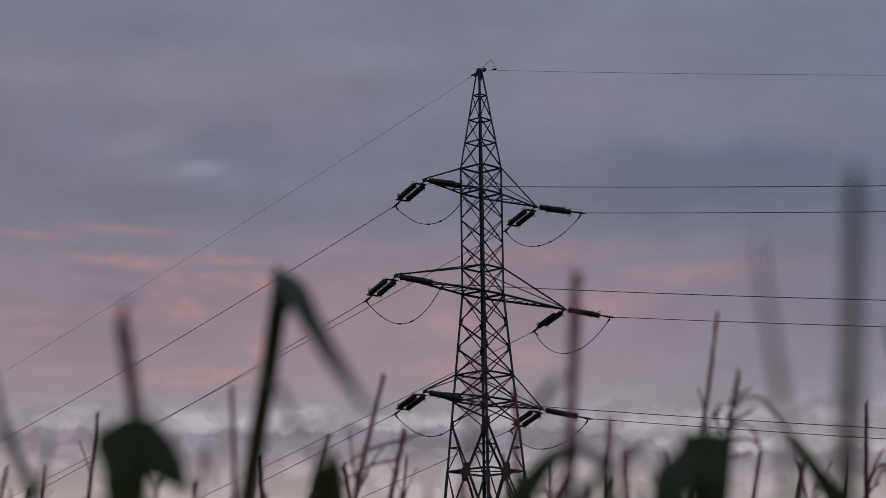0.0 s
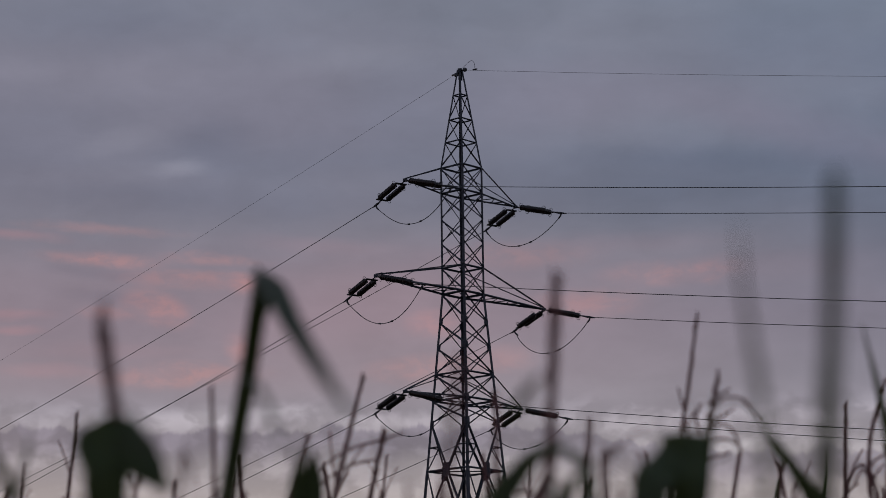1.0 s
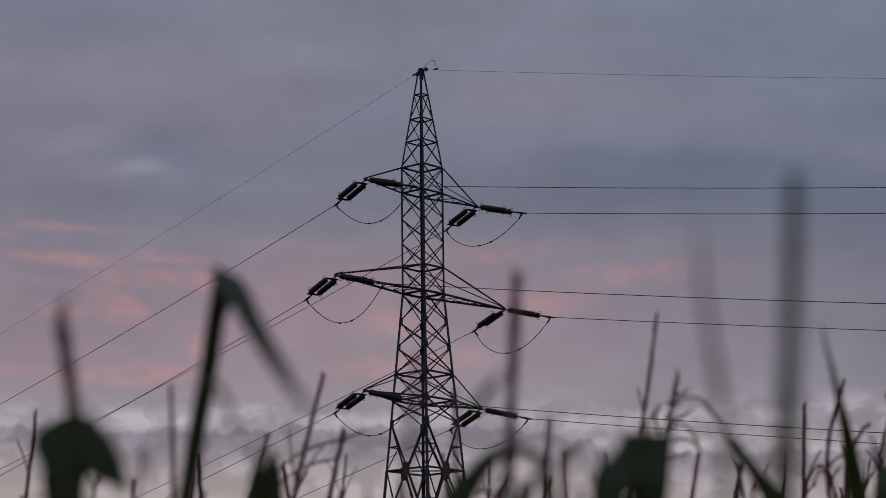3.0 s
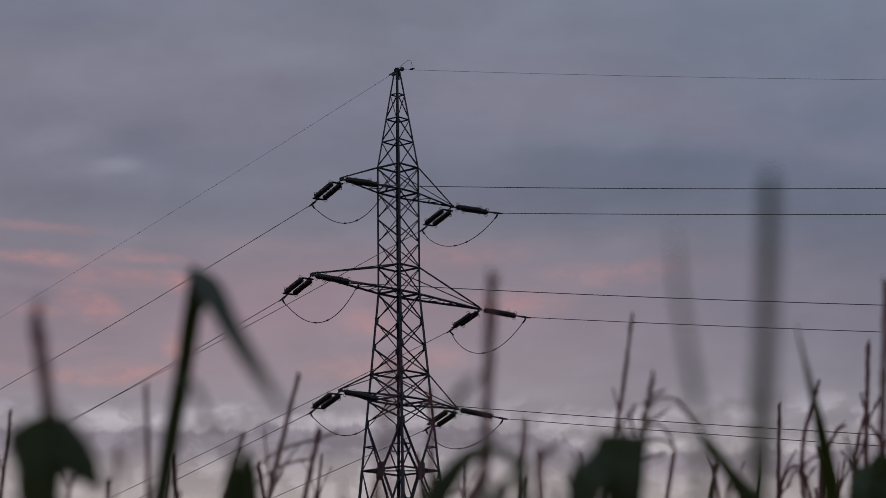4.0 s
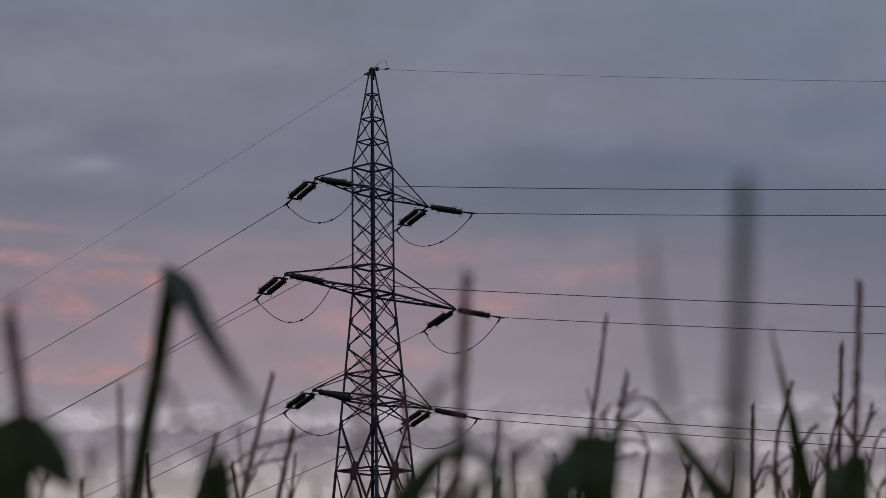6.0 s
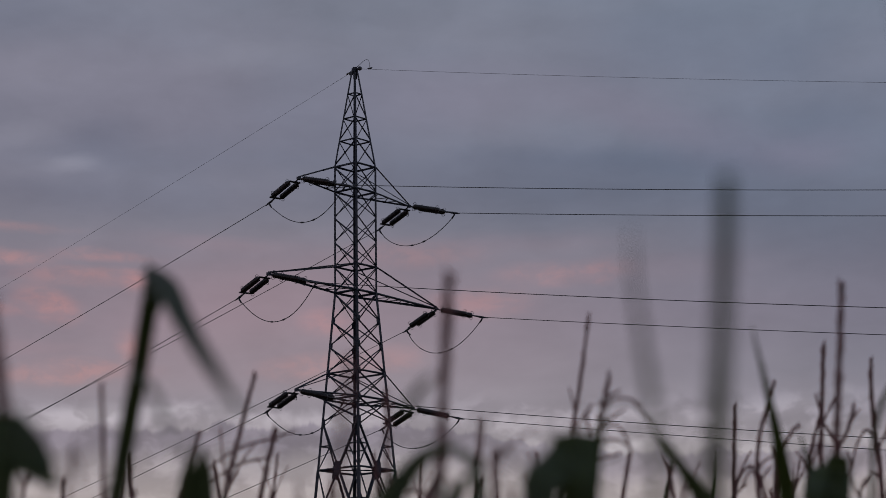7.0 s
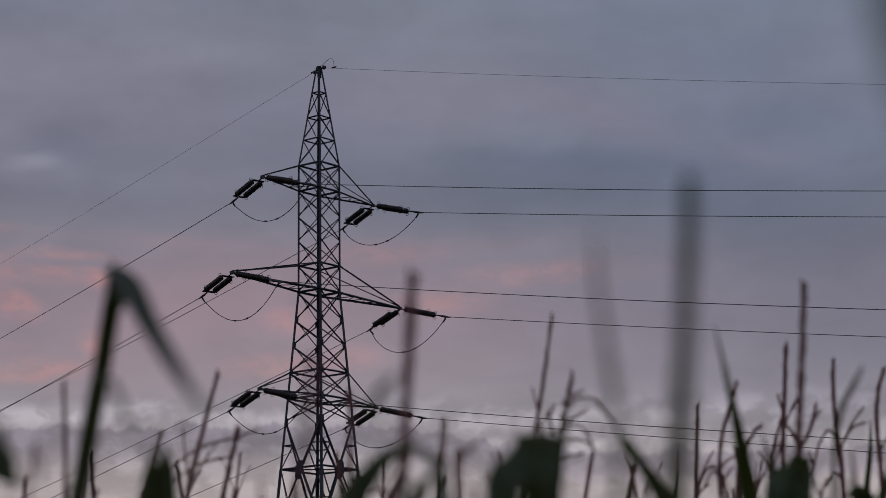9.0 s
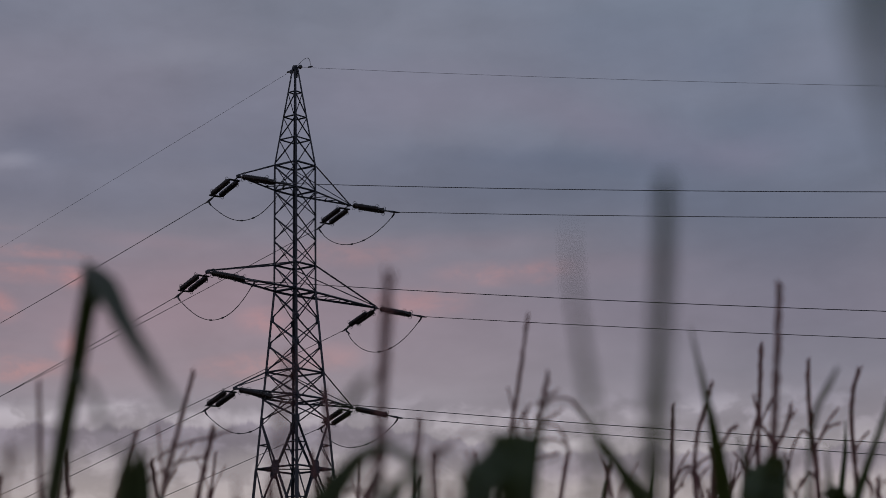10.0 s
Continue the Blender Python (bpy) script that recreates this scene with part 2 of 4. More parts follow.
STEEL = material("weathered_dark_steel", (0.038, 0.043, 0.056), (0.085, 0.091, 0.110), 9.0, 0.6, 0.3, 0.3, stain=(0.055, 0.047, 0.046))
GALV = material("dull_galvanised_fittings", (0.07, 0.07, 0.075), (0.14, 0.14, 0.145), 25.0, 0.55, 0.6, 0.2)
PORCELAIN = material("brown_glazed_insulator", (0.022, 0.014, 0.012), (0.050, 0.030, 0.024), 14.0, 0.3, 0.0, 0.1)
WIRE = material("aged_aluminium_wire", (0.05, 0.05, 0.055), (0.10, 0.10, 0.105), 30.0, 0.6, 0.4, 0.2)
CONCRETE = material("footing_concrete", (0.22, 0.21, 0.19), (0.36, 0.34, 0.31), 12.0, 0.85, 0.0, 0.5)
LEAF = material("maize_leaf_green", (0.038, 0.053, 0.013), (0.080, 0.104, 0.027), 60.0, 0.62, 0.0, 0.3, (1, 1, 0.08), stain=(0.060, 0.060, 0.020), through_light=0.18, gloss=0.4)
STALK = material("maize_stalk_green", (0.045, 0.060, 0.022), (0.095, 0.105, 0.045), 40.0, 0.6, 0.0, 0.3, (1, 1, 0.1), stain=(0.11, 0.07, 0.05))
TASSEL = material("dry_purplish_tassel", (0.30, 0.145, 0.130), (0.48, 0.255, 0.225), 120.0, 0.85, 0.0, 0.6, stain=(0.20, 0.14, 0.09), through_light=0.3, tint=(1.2, 1.0, 0.9))
SOIL = material("field_soil", (0.05, 0.038, 0.026), (0.10, 0.078, 0.052), 3.0, 0.95, 0.0, 0.8, stain=(0.045, 0.06, 0.022))


# ---- mesh helpers ----
def part(name, bm, mat, parent=None, label=""):
    mesh = bpy.data.meshes.new(name)
    bm.normal_update()
    bm.to_mesh(mesh)
    bm.free()
    mesh.materials.append(mat)
    ob = new(name, mesh)
    if parent is not None:
        ob.parent = parent
    if label:
        ob["label"] = label
    return ob


def frames_along(pts):
    """Tangent and two cross directions at each point of a line."""
    out, side = [], None
    for i, p in enumerate(pts):
        t = (pts[min(i + 1, len(pts) - 1)] - pts[max(i - 1, 0)]).normalized()
        if side is None:
            side = t.cross(Vector((0, 0, 1)) if abs(t.z) < 0.9 else Vector((1, 0, 0))).normalized()
        else:
            side = (side - t * side.dot(t)).normalized()
        out.append((t, side, t.cross(side)))
    return out


def tube(bm, pts, radius, sides=6, cap=True):
    """A round bar along pts; radius is a number or one for each point."""
    pts = [Vector(p) for p in pts]
    rings = []
    for i, (p, (t, a, b)) in enumerate(zip(pts, frames_along(pts))):
        r = radius if isinstance(radius, (int, float)) else radius[i]
        rings.append([bm.verts.new(p + r * (a * math.cos(2 * math.pi * k / sides) + b * math.sin(2 * math.pi * k / sides))) for k in range(sides)])
    for r0, r1 in zip(rings, rings[1:]):
        for k in range(sides):
            f = bm.faces.new((r0[k], r0[(k + 1) % sides], r1[(k + 1) % sides], r1[k]))
            f.smooth = sides > 4
    if cap:
        bm.faces.new(rings[0][::-1])
        bm.faces.new(rings[-1])
    return bm


def angle_bar(p, q, size, thick, inward):
    """A rolled steel angle from p to q; its two flanges open towards inward."""
    p, q = Vector(p), Vector(q)
    t = (q - p).normalized()
    w = (Vector(inward) - t * Vector(inward).dot(t))
    w = w.normalized() if w.length > 1e-6 else t.orthogonal().normalized()
    s = t.cross(w)
    e0, e1 = (w + s).normalized(), (w - s).normalized()
    prof = [(0, 0), (size, 0), (size, thick), (thick, thick), (thick, size), (0, size)]
    bm = bmesh.new()
    rings = [[bm.verts.new(c + e0 * (u - size * 0.3) + e1 * (v - size * 0.3)) for u, v in prof] for c in (p, q)]
    for k in range(6):
        bm.faces.new((rings[0][k], rings[0][(k + 1) % 6], rings[1][(k + 1) % 6], rings[1][k]))
    bm.faces.new(rings[0][::-1])
    bm.faces.new(rings[1])
    return bm


def plate(centre, u, v, half_u, half_v, thick, chamfer=0.25):
    """A flat steel plate with cut corners, spanned by u and v."""
    u, v = Vector(u).normalized(), Vector(v).normalized()
    w = u.cross(v).normalized()
    c = chamfer * min(half_u, half_v)
    out = [(half_u, half_v - c), (half_u - c, half_v), (c - half_u, half_v), (-half_u, half_v - c),
           (-half_u, c - half_v), (c - half_u, -half_v), (half_u - c, -half_v), (half_u, c - half_v)]
    bm = bmesh.new()
    rings = [[bm.verts.new(Vector(centre) + u * a + v * b + w * s * thick / 2) for a, b in out] for s in (-1, 1)]
    for k in range(8):
        bm.faces.new((rings[0][k], rings[0][(k + 1) % 8], rings[1][(k + 1) % 8], rings[1][k]))
    bm.faces.new(rings[0][::-1])
    bm.faces.new(rings[1])
    return bm


# ---- ground ----
def build_ground():
    bm = bmesh.new()
    radii = [0.0, 6, 14, 30, 60, 120, 300, 900, 3000]
    centre = bm.verts.new((0, 0, 0))
    rings = []
    for r in radii[1:]:
        rings.append([bm.verts.new((r * math.cos(a), r * math.sin(a), 0.0)) for a in [2 * math.pi * k / 48 for k in range(48)]])
    for k in range(48):
        bm.faces.new((centre, rings[0][k], rings[0][(k + 1) % 48]))
        for r0, r1 in zip(rings, rings[1:]):
            bm.faces.new((r0[k], r1[k], r1[(k + 1) % 48], r0[(k + 1) % 48]))
    tagged(part("ground", bm, SOIL), "flat dark field soil with weedy green patches", "ground", kind="structure")


build_ground()

# ---- the lattice tower ----
AXIS = Vector((0, 90, 0))
ARM, BODY = radians(47), radians(48.0)
ALONG = Vector((math.cos(ARM), math.sin(ARM), 0))
WIDTHS = [(0.25, 2.70), (12.03, 1.553), (19.81, 0.795), (24.88, 0.79), (28.90, 0.085)]


def half_diagonal(h):
    for (h0, b0), (h1, b1) in zip(WIDTHS, WIDTHS[1:]):
        if h <= h1:
            return b0 + (b1 - b0) * (h - h0) / (h1 - h0)
    return WIDTHS[-1][1]


def corner(k, h):
    """Corner k of the body at height h: 0 and 1 carry the far arms, 2 and 3 the near ones."""
    a = BODY - math.pi / 4 + k * math.pi / 2
    return AXIS + Vector((math.cos(a) * half_diagonal(h), math.sin(a) * half_diagonal(h), h))


def inward(p):
    return AXIS + Vector((0, 0, p.z)) - p


ARMS = [(24.88, 23.86, 3.143, 23.857), (20.88, 19.85, 4.737, 19.897), (16.70, 15.68, 3.242, 15.712)]


def build_tower():
    tower = new("lattice_tower")
    tower.location = AXIS
    tagged(tower, "tall dark steel lattice power pylon with three crossarm pairs", "pylon")
    back = Matrix.Translation(-AXIS)

    def bar(name, p, q, size, facing=None, parent=tower, label=""):
        p, q = Vector(p), Vector(q)
        bm = angle_bar(p, q, size, max(0.009, size * 0.14), facing if facing is not None else inward((p + q) / 2))
        bmesh.ops.transform(bm, matrix=back, verts=bm.verts)
        return part(name, bm, STEEL, parent, label)

    def sheet(name, c, u, v, hu, hv, parent=tower, thick=0.014):
        bm = plate(c, u, v, hu, hv, thick)
        bmesh.ops.transform(bm, matrix=back, verts=bm.verts)
        return part(name, bm, STEEL, parent)

    # legs, in sections that grow heavier downwards
    for k in range(4):
        for h0, h1, size in ((0.25, 6.5, 0.14), (6.5, 12.98, 0.13), (12.98, 19.83, 0.10), (19.83, 24.88, 0.085), (24.88, 28.90, 0.07)):
            bar("leg", corner(k, h0), corner(k, h1), size * (0.80 if k in (1, 3) else 1.05))

    def face(k, h):
        return corner(k, h), corner((k + 1) % 4, h)

    # horizontal rings
    for h, size in ((27.84, 0.042), (26.83, 0.045), (25.91, 0.045), (24.88, 0.06), (23.86, 0.06), (20.88, 0.06), (19.85, 0.07), (16.70, 0.055), (15.68, 0.06),
                    (12.98, 0.055), (9.0, 0.08), (5.0, 0.08)):
        for k in range(4):
            a, b = face(k, h)
            bar("horizontal_brace", a, b, size)
    # peak: one diagonal on each face, falling away from the near and far corners
    for h1, h0, size in ((27.84, 26.83, 0.048), (26.83, 25.91, 0.053), (25.91, 24.88, 0.057)):
        for k in range(4):
            top, low = (3, k if k != 3 else 0) if k in (2, 3) else (k if k == 0 else 2, 1)
            if k == 2:
                top, low = 3, 2
            bar("diagonal_brace", corner(top, h1 - 0.04), corner(low, h0 + 0.12), size * (1.0 if k in (2, 3) else 0.6))
    # body: crossed diagonals on every face
    steps = [24.88, 23.86, 22.84, 21.87, 20.88, 19.85, 18.75, 17.75, 16.70, 15.68, 14.79]
    for h1, h0 in zip(steps, steps[1:]):
        size = 0.044 if h1 > 19.9 else 0.052
        for k in range(4):
            a1, b1 = face(k, h1 - 0.05)
            a0, b0 = face(k, h0 + 0.05)
            n_in = inward((a1 + b0) / 2)
            lift = n_in.normalized() * 0.03
            heavy = k in (2, 3)
            bar("diagonal_brace", a1 - lift, b0 - lift, size * (1.1 if heavy else 0.75))
            bar("diagonal_brace", b1 + lift, a0 + lift, size * 0.68)
    # legs' joint plates on the widening part
    for h in (18.75, 17.75, 16.70, 15.68, 14.79):
        for k in range(4):
            c = corner(k, h)
            up = (corner(k, h + 1) - corner(k, h - 1)).normalized()
            for j in (1, 3):
                u = (corner((k + j) % 4, h) - c).normalized()
                big = 1.35 if h < 15 else 1.0
                sheet("joint_plate", c + u * 0.10 - inward(c).normalized() * 0.02, u, up, 0.055, 0.10 * big)
    # the two great crossed panels below, with plates at their crossings and secondary struts
    for top, mid, low in ((14.79, 12.98, 10.6), (10.6, 7.0, 0.4)):
        for k in range(4):
            a1, b1 = face(k, top)
            am, bm_ = face(k, mid)
            a0, b0 = face(k, low)
            m = (am + bm_) / 2
            u, up = (bm_ - am).normalized(), (((a1 + b1) - (a0 + b0)) / 2).normalized()
            for corner_point in (a1, b1, a0, b0):
                bar("main_diagonal", corner_point, m, 0.072)
            sheet("centre_plate", m - inward(m).normalized() * 0.05, u, up, 0.17, 0.26, thick=0.02)
            if mid < 12:
                bar("horizontal_brace", am, bm_, 0.08)
            for e1, em, e0 in ((a1, am, a0), (b1, bm_, b0)):
                for end in (e1, e0):
                    dm, lm_ = (end + m) / 2, (end + em) / 2
                    bar("secondary_strut", lm_, dm, 0.038)
                    bar("secondary_strut", dm, em, 0.038)
    # inner cross struts at the lowest visible ring
    for k in (0, 1):
        bar("diaphragm_strut", corner(k, 12.98), corner(k + 2, 12.98), 0.05, Vector((0, 0, 1)))
    # step bolts up one leg
    for i in range(60):
        c = corner(1, 3.0 + i * 0.4)
        out = -inward(c).normalized()
        bm = bmesh.new()
        tube(bm, [c - AXIS, c - AXIS + out * 0.16], 0.011, 5)
        part("step_bolt", bm, STEEL, tower)
    # crossarms
    for top, low, reach, tip_h in ARMS:
        for sign, ks in ((1, (0, 1)), (-1, (3, 2))):
            arm = new("crossarm")
            arm.parent = tower
            tip = AXIS + ALONG * reach * sign + Vector((0, 0, tip_h))
            big = 0.085 if reach > 4 else 0.066
            lows, tops = [corner(k, low) for k in ks], [corner(k, top) for k in ks]
            for c in lows:
                bar("bottom_chord", c, tip, big * 0.76, parent=arm)
            # the outer tie is the heavier of the two on the far arms
            for c, k in zip(tops, ks):
                bar("top_chord", c, tip + Vector((0, 0, 0.05)), big * (0.75 if k in (0, 2) else 0.42), Vector((0, -1, 0.3)), arm)
            bays = 5 if reach > 4 else 3
            for i in range(bays):
                f0, f1 = (i + 0.35) / (bays + 0.6), (i + 1.0) / (bays + 0.6)
                p, q = lows[0].lerp(tip, f0), lows[1].lerp(tip, f1)
                bar("lacing", p, q, 0.034, Vector((0, 0, 1)), arm)
                bar("lacing", q, lows[0].lerp(tip, min(0.95, (i + 1.35) / (bays + 0.6))), 0.034, Vector((0, 0, 1)), arm)
            sheet("tip_plate", tip, ALONG, (0, 0, 1), 0.08, 0.055, parent=arm, thick=0.09)
    # peak cap
    cap = AXIS + Vector((0, 0, 28.86))
    sheet("cap_plate", cap, (1, 0, 0), (0, 1, 0), 0.085, 0.085, thick=0.15)
    sheet("cap_plate", cap + Vector((0.0, -0.03, -0.20)), (1, 0, 0), (0, 0, 1), 0.06, 0.20)
    sheet("cap_plate", cap + Vector((0.07, 0.03, -0.22)), (1, 0, 0), (0, 0, 1), 0.03, 0.18)
    for k in range(4):
        c = corner(k, 0.25) - AXIS
        bm = bmesh.new()
        tube(bm, [(c.x, c.y, -0.3), (c.x, c.y, 0.12), (c.x, c.y, 0.34)], [0.62, 0.62, 0.5], 12)
        part("footing", bm, CONCRETE, tower, "grey concrete footing")


build_tower()

# ---- insulator sets, conductors, jumpers ----
LINE_A, LINE_B = radians(-36.4), radians(128.0)   # azimuths of the two spans
REACH_A, DROP_A, REACH_B, DROP_B = 1.989, 0.559, 2.25, 0.60


def heading(azimuth):
    return Vector((math.sin(azimuth), math.cos(azimuth), 0))


def build_insulator_set(length):
    """A double tension set that runs along its own x axis from the arm's tip, its pair side by side along y."""
    root = new("insulator_set")
    gap, x0, x1 = 0.195, 0.32, length * 0.5 + 0.56
    # arm shackle and links
    bm = bmesh.new()
    tube(bm, [(0.0, 0, 0), (0.14, 0, 0), (0.27, 0, 0)], [0.03, 0.02, 0.028], 8)
    part("shackle", bm, GALV, root)
    for x, s in ((x0 - 0.03, 1), (x1 + 0.03, -1)):
        part("yoke_plate", plate((x, 0, 0), (0, 1, 0), (1, 0, 0), gap + 0.07, 0.055, 0.02, 0.5), GALV, root)
    n_discs = 11
    for side in (-1, 1):
        y = side * gap
        bm = bmesh.new()
        pts, rad = [(x0, y, 0), (x0 + 0.06, y, 0)], [0.018, 0.03]
        step = (x1 - x0 - 0.16) / n_discs
        for i in range(n_discs):
            a = x0 + 0.08 + i * step
            for f, r in ((0.05, 0.058), (0.30, 0.066), (0.42, 0.112), (0.66, 0.106), (0.74, 0.07)):
                pts.append((a + f * step, y, 0))
                rad.append(r)
        pts += [(x1 - 0.06, y, 0), (x1, y, 0)]
        rad += [0.03, 0.018]
        tube(bm, pts, rad, 12)
        part("insulator_string", bm, PORCELAIN, root, "brown porcelain disc string")
        # arcing horns: open rings at both ends of the string
        for x, s in ((x0 + 0.03, 1), (x1 - 0.03, -1)):
            for zs in (-1, 1):
                bm = bmesh.new()
                pts = []
                for i in range(11):
                    a = math.pi * (i / 10) * 1.15
                    pts.append((x + s * 0.16 * (1 - math.cos(a)) * 0.62, y + side * 0.05 * math.sin(a), zs * (0.04 + 0.13 * math.sin(a))))
                tube(bm, pts, 0.0085, 5)
                part("arcing_horn", bm, GALV, root)
    # dead-end clamp with its jumper lug
    bm = bmesh.new()
    tube(bm, [(x1 + 0.04, 0, 0), (x1 + 0.12, 0, 0), (length - 0.1, 0, 0), (length + 0.05, 0, 0.0), (length + 0.24, 0, 0.01)], [0.02, 0.022, 0.045, 0.038, 0.018], 8)
    part("clamp", bm, GALV, root)
    bm = bmesh.new()
    tube(bm, [(length - 0.02, 0, 0), (length - 0.02, 0, -0.1), (length - 0.10, 0, -0.24)], [0.03, 0.035, 0.028], 8)
    part("jumper_lug", bm, GALV, root)
    return root


def strand(name, pts, radius, label, category, sides=5):
    origin = Vector(pts[0])
    bm = bmesh.new()
    tube(bm, [Vector(p) - origin for p in pts], radius, sides)
    ob = part(name, bm, WIRE)
    ob.location = origin
    return tagged(ob, label, category, group="overhead line wires")


def span(start, azimuth, slope, curve, length):
    d = heading(azimuth)
    steps = [length * (i / 60) ** 1.3 for i in range(61)]
    return [start + d * s + Vector((0, 0, slope * s + curve * s * s)) for s in steps]


def aim(start, azimuth, reach, drop):
    """The pose of a set that leaves start along azimuth and sags by drop over reach."""
    x = (heading(azimuth) * reach - Vector((0, 0, drop))).normalized()
    y = Vector((0, 0, 1)).cross(x).normalized()
    m = Matrix((x, y, x.cross(y))).transposed().to_4x4()
    return Matrix.Translation(start) @ m


# slope and curve of each span: lower arm pairs follow one another
SLOPES_A = [(-0.1575, 0.523e-3, -0.1519, 0.398e-3), (-0.1679, 0.448e-3, -0.1583, 0.412e-3), (-0.1610, 0.426e-3, -0.1525, 0.400e-3)]
SLOPES_B = [(-0.1758, 0.507e-3, -0.1623, 0.368e-3), (-0.1806, 0.588e-3, -0.1668, 0.417e-3), (-0.1708, 0.594e-3, -0.1659, 0.417e-3)]


def build_lines():
    set_a = build_insulator_set(math.hypot(REACH_A, DROP_A))
    set_b = build_insulator_set(math.hypot(REACH_B, DROP_B))
    tagged(set_a, "double brown porcelain insulator strings with arcing horns", "insulator", group="insulator sets on the crossarms")
    tagged(set_b, "double brown porcelain insulator strings with arcing horns", "insulator", group="insulator sets on the crossarms")
    first = True
    for i, (top, low, reach, tip_h) in enumerate(ARMS):
        for sign, j in ((-1, 0), (1, 2)):
            tip = AXIS + ALONG * reach * sign + Vector((0, 0, tip_h - 0.02))
            ends = []
            for proto, az, rc, dp, table in ((set_a, LINE_A, REACH_A, DROP_A, SLOPES_A), (set_b, LINE_B, REACH_B, DROP_B, SLOPES_B)):
                m = aim(tip, az, rc, dp)
                if first:
                    proto.matrix_basis = m
                else:
                    copy_thing(proto, m @ pose(0, 0, 0, SET_ROLL.get((i, sign, az < 0), 0)))
                end = tip + heading(az) * rc - Vector((0, 0, dp))
                ends.append((end, m))
                strand("conductor", span(end, az, table[i][j], table[i][j + 1], 170.0 if az < 0 else 150.0), 0.0134, "long dark aluminium conductor drooping from the pylon", "wire")
            first = False
            # jumper loop below the arm
            (pa, ma), (pb, mb) = ends
            pa, pb = ma @ Vector((math.hypot(REACH_A, DROP_A) - 0.11, 0, -0.25)), mb @ Vector((math.hypot(REACH_B, DROP_B) - 0.11, 0, -0.25))
            sag = JUMPER_SAG[2 * i + (0 if sign < 0 else 1)]
            pts = []
            for s in range(25):
                f = s / 24
                p = pa.lerp(pb, f)
                skewed = f ** (0.88 if sign > 0 else 1.06)
                p.z -= sag * (1 - abs(2 * skewed - 1) ** 2.05)
                pts.append(p)
            loop = strand("jumper_wire", pts, 0.015, "slack jumper loop hanging under the crossarm", "wire", 6)
            for f0 in (10, 14):
                bm = bmesh.new()
                q = [p - pts[0] for p in (pts[f0], pts[f0].lerp(pts[f0 + 1], 0.3), pts[f0].lerp(pts[f0 + 1], 0.9), pts[f0 + 1])]
                tube(bm, q, [0.014, 0.032, 0.032, 0.014], 6)
                part("joint_sleeve", bm, GALV, loop)
    # earth wire over the peak
    cap = AXIS + Vector((0, 0, 28.85))
    for az, slope, curve, ln in ((LINE_A, -0.142, 0.228e-3, 170.0), (LINE_B, -0.2207, 0.4986e-3, 150.0)):
        start = cap + heading(az) * 0.18 + Vector((0, 0, -0.05 if az < 0 else 0.0))
        strand("earth_wire", span(start, az, slope, curve, ln), 0.0058, "thin earth wire strung from the pylon's peak", "wire")
        clamp = new("earth_wire_clamp")
        clamp.location = cap
        d = heading(az)
        bm = bmesh.new()
        dip = Vector((0, 0, -0.10 if az < 0 else 0.0))
        tube(bm, [d * 0.05, d * 0.16 + dip * 0.6, d * 0.20 + dip, d * 0.25 + dip, d * 0.31 + dip, d * 0.35 + dip], [0.03, 0.035, 0.075, 0.09, 0.07, 0.02], 10)
        part("clamp_body", bm, GALV, clamp)
        bm = bmesh.new()
        far = d * (0.30 if az < 0 else 0.62) + Vector((0, 0, slope * 0.4))
        tube(bm, [far, far + d * 0.06, far + d * 0.2, far + d * 0.26], [0.012, 0.035, 0.035, 0.012], 8)
        part("vibration_damper", bm, GALV, clamp)
        tagged(clamp, "small dark steel clamp holding the earth wire", "clamp", group="earth wire clamps")
    d = heading(LINE_B)
    pts = []
    for i in range(15):
        f = i / 14
        pts.append(cap + Vector((0, 0, 0.05)) + d * (0.02 + 0.76 * (1 - (1 - f) ** 1.6) - 0.03 * f ** 6) + Vector((0, 0, 0.30 * math.sin(math.pi * f ** 1.25) - 0.08 * f)))
    strand("earth_wire_loop", pts, 0.009, "thin wire loop arching over the pylon's peak", "wire")


SET_ROLL = {(1, 1, True): -19, (2, 1, True): 8}   # sets whose pair hangs askew
JUMPER_SAG = [0.88, 0.74, 0.98, 0.94, 0.87, 0.74]
build_lines()


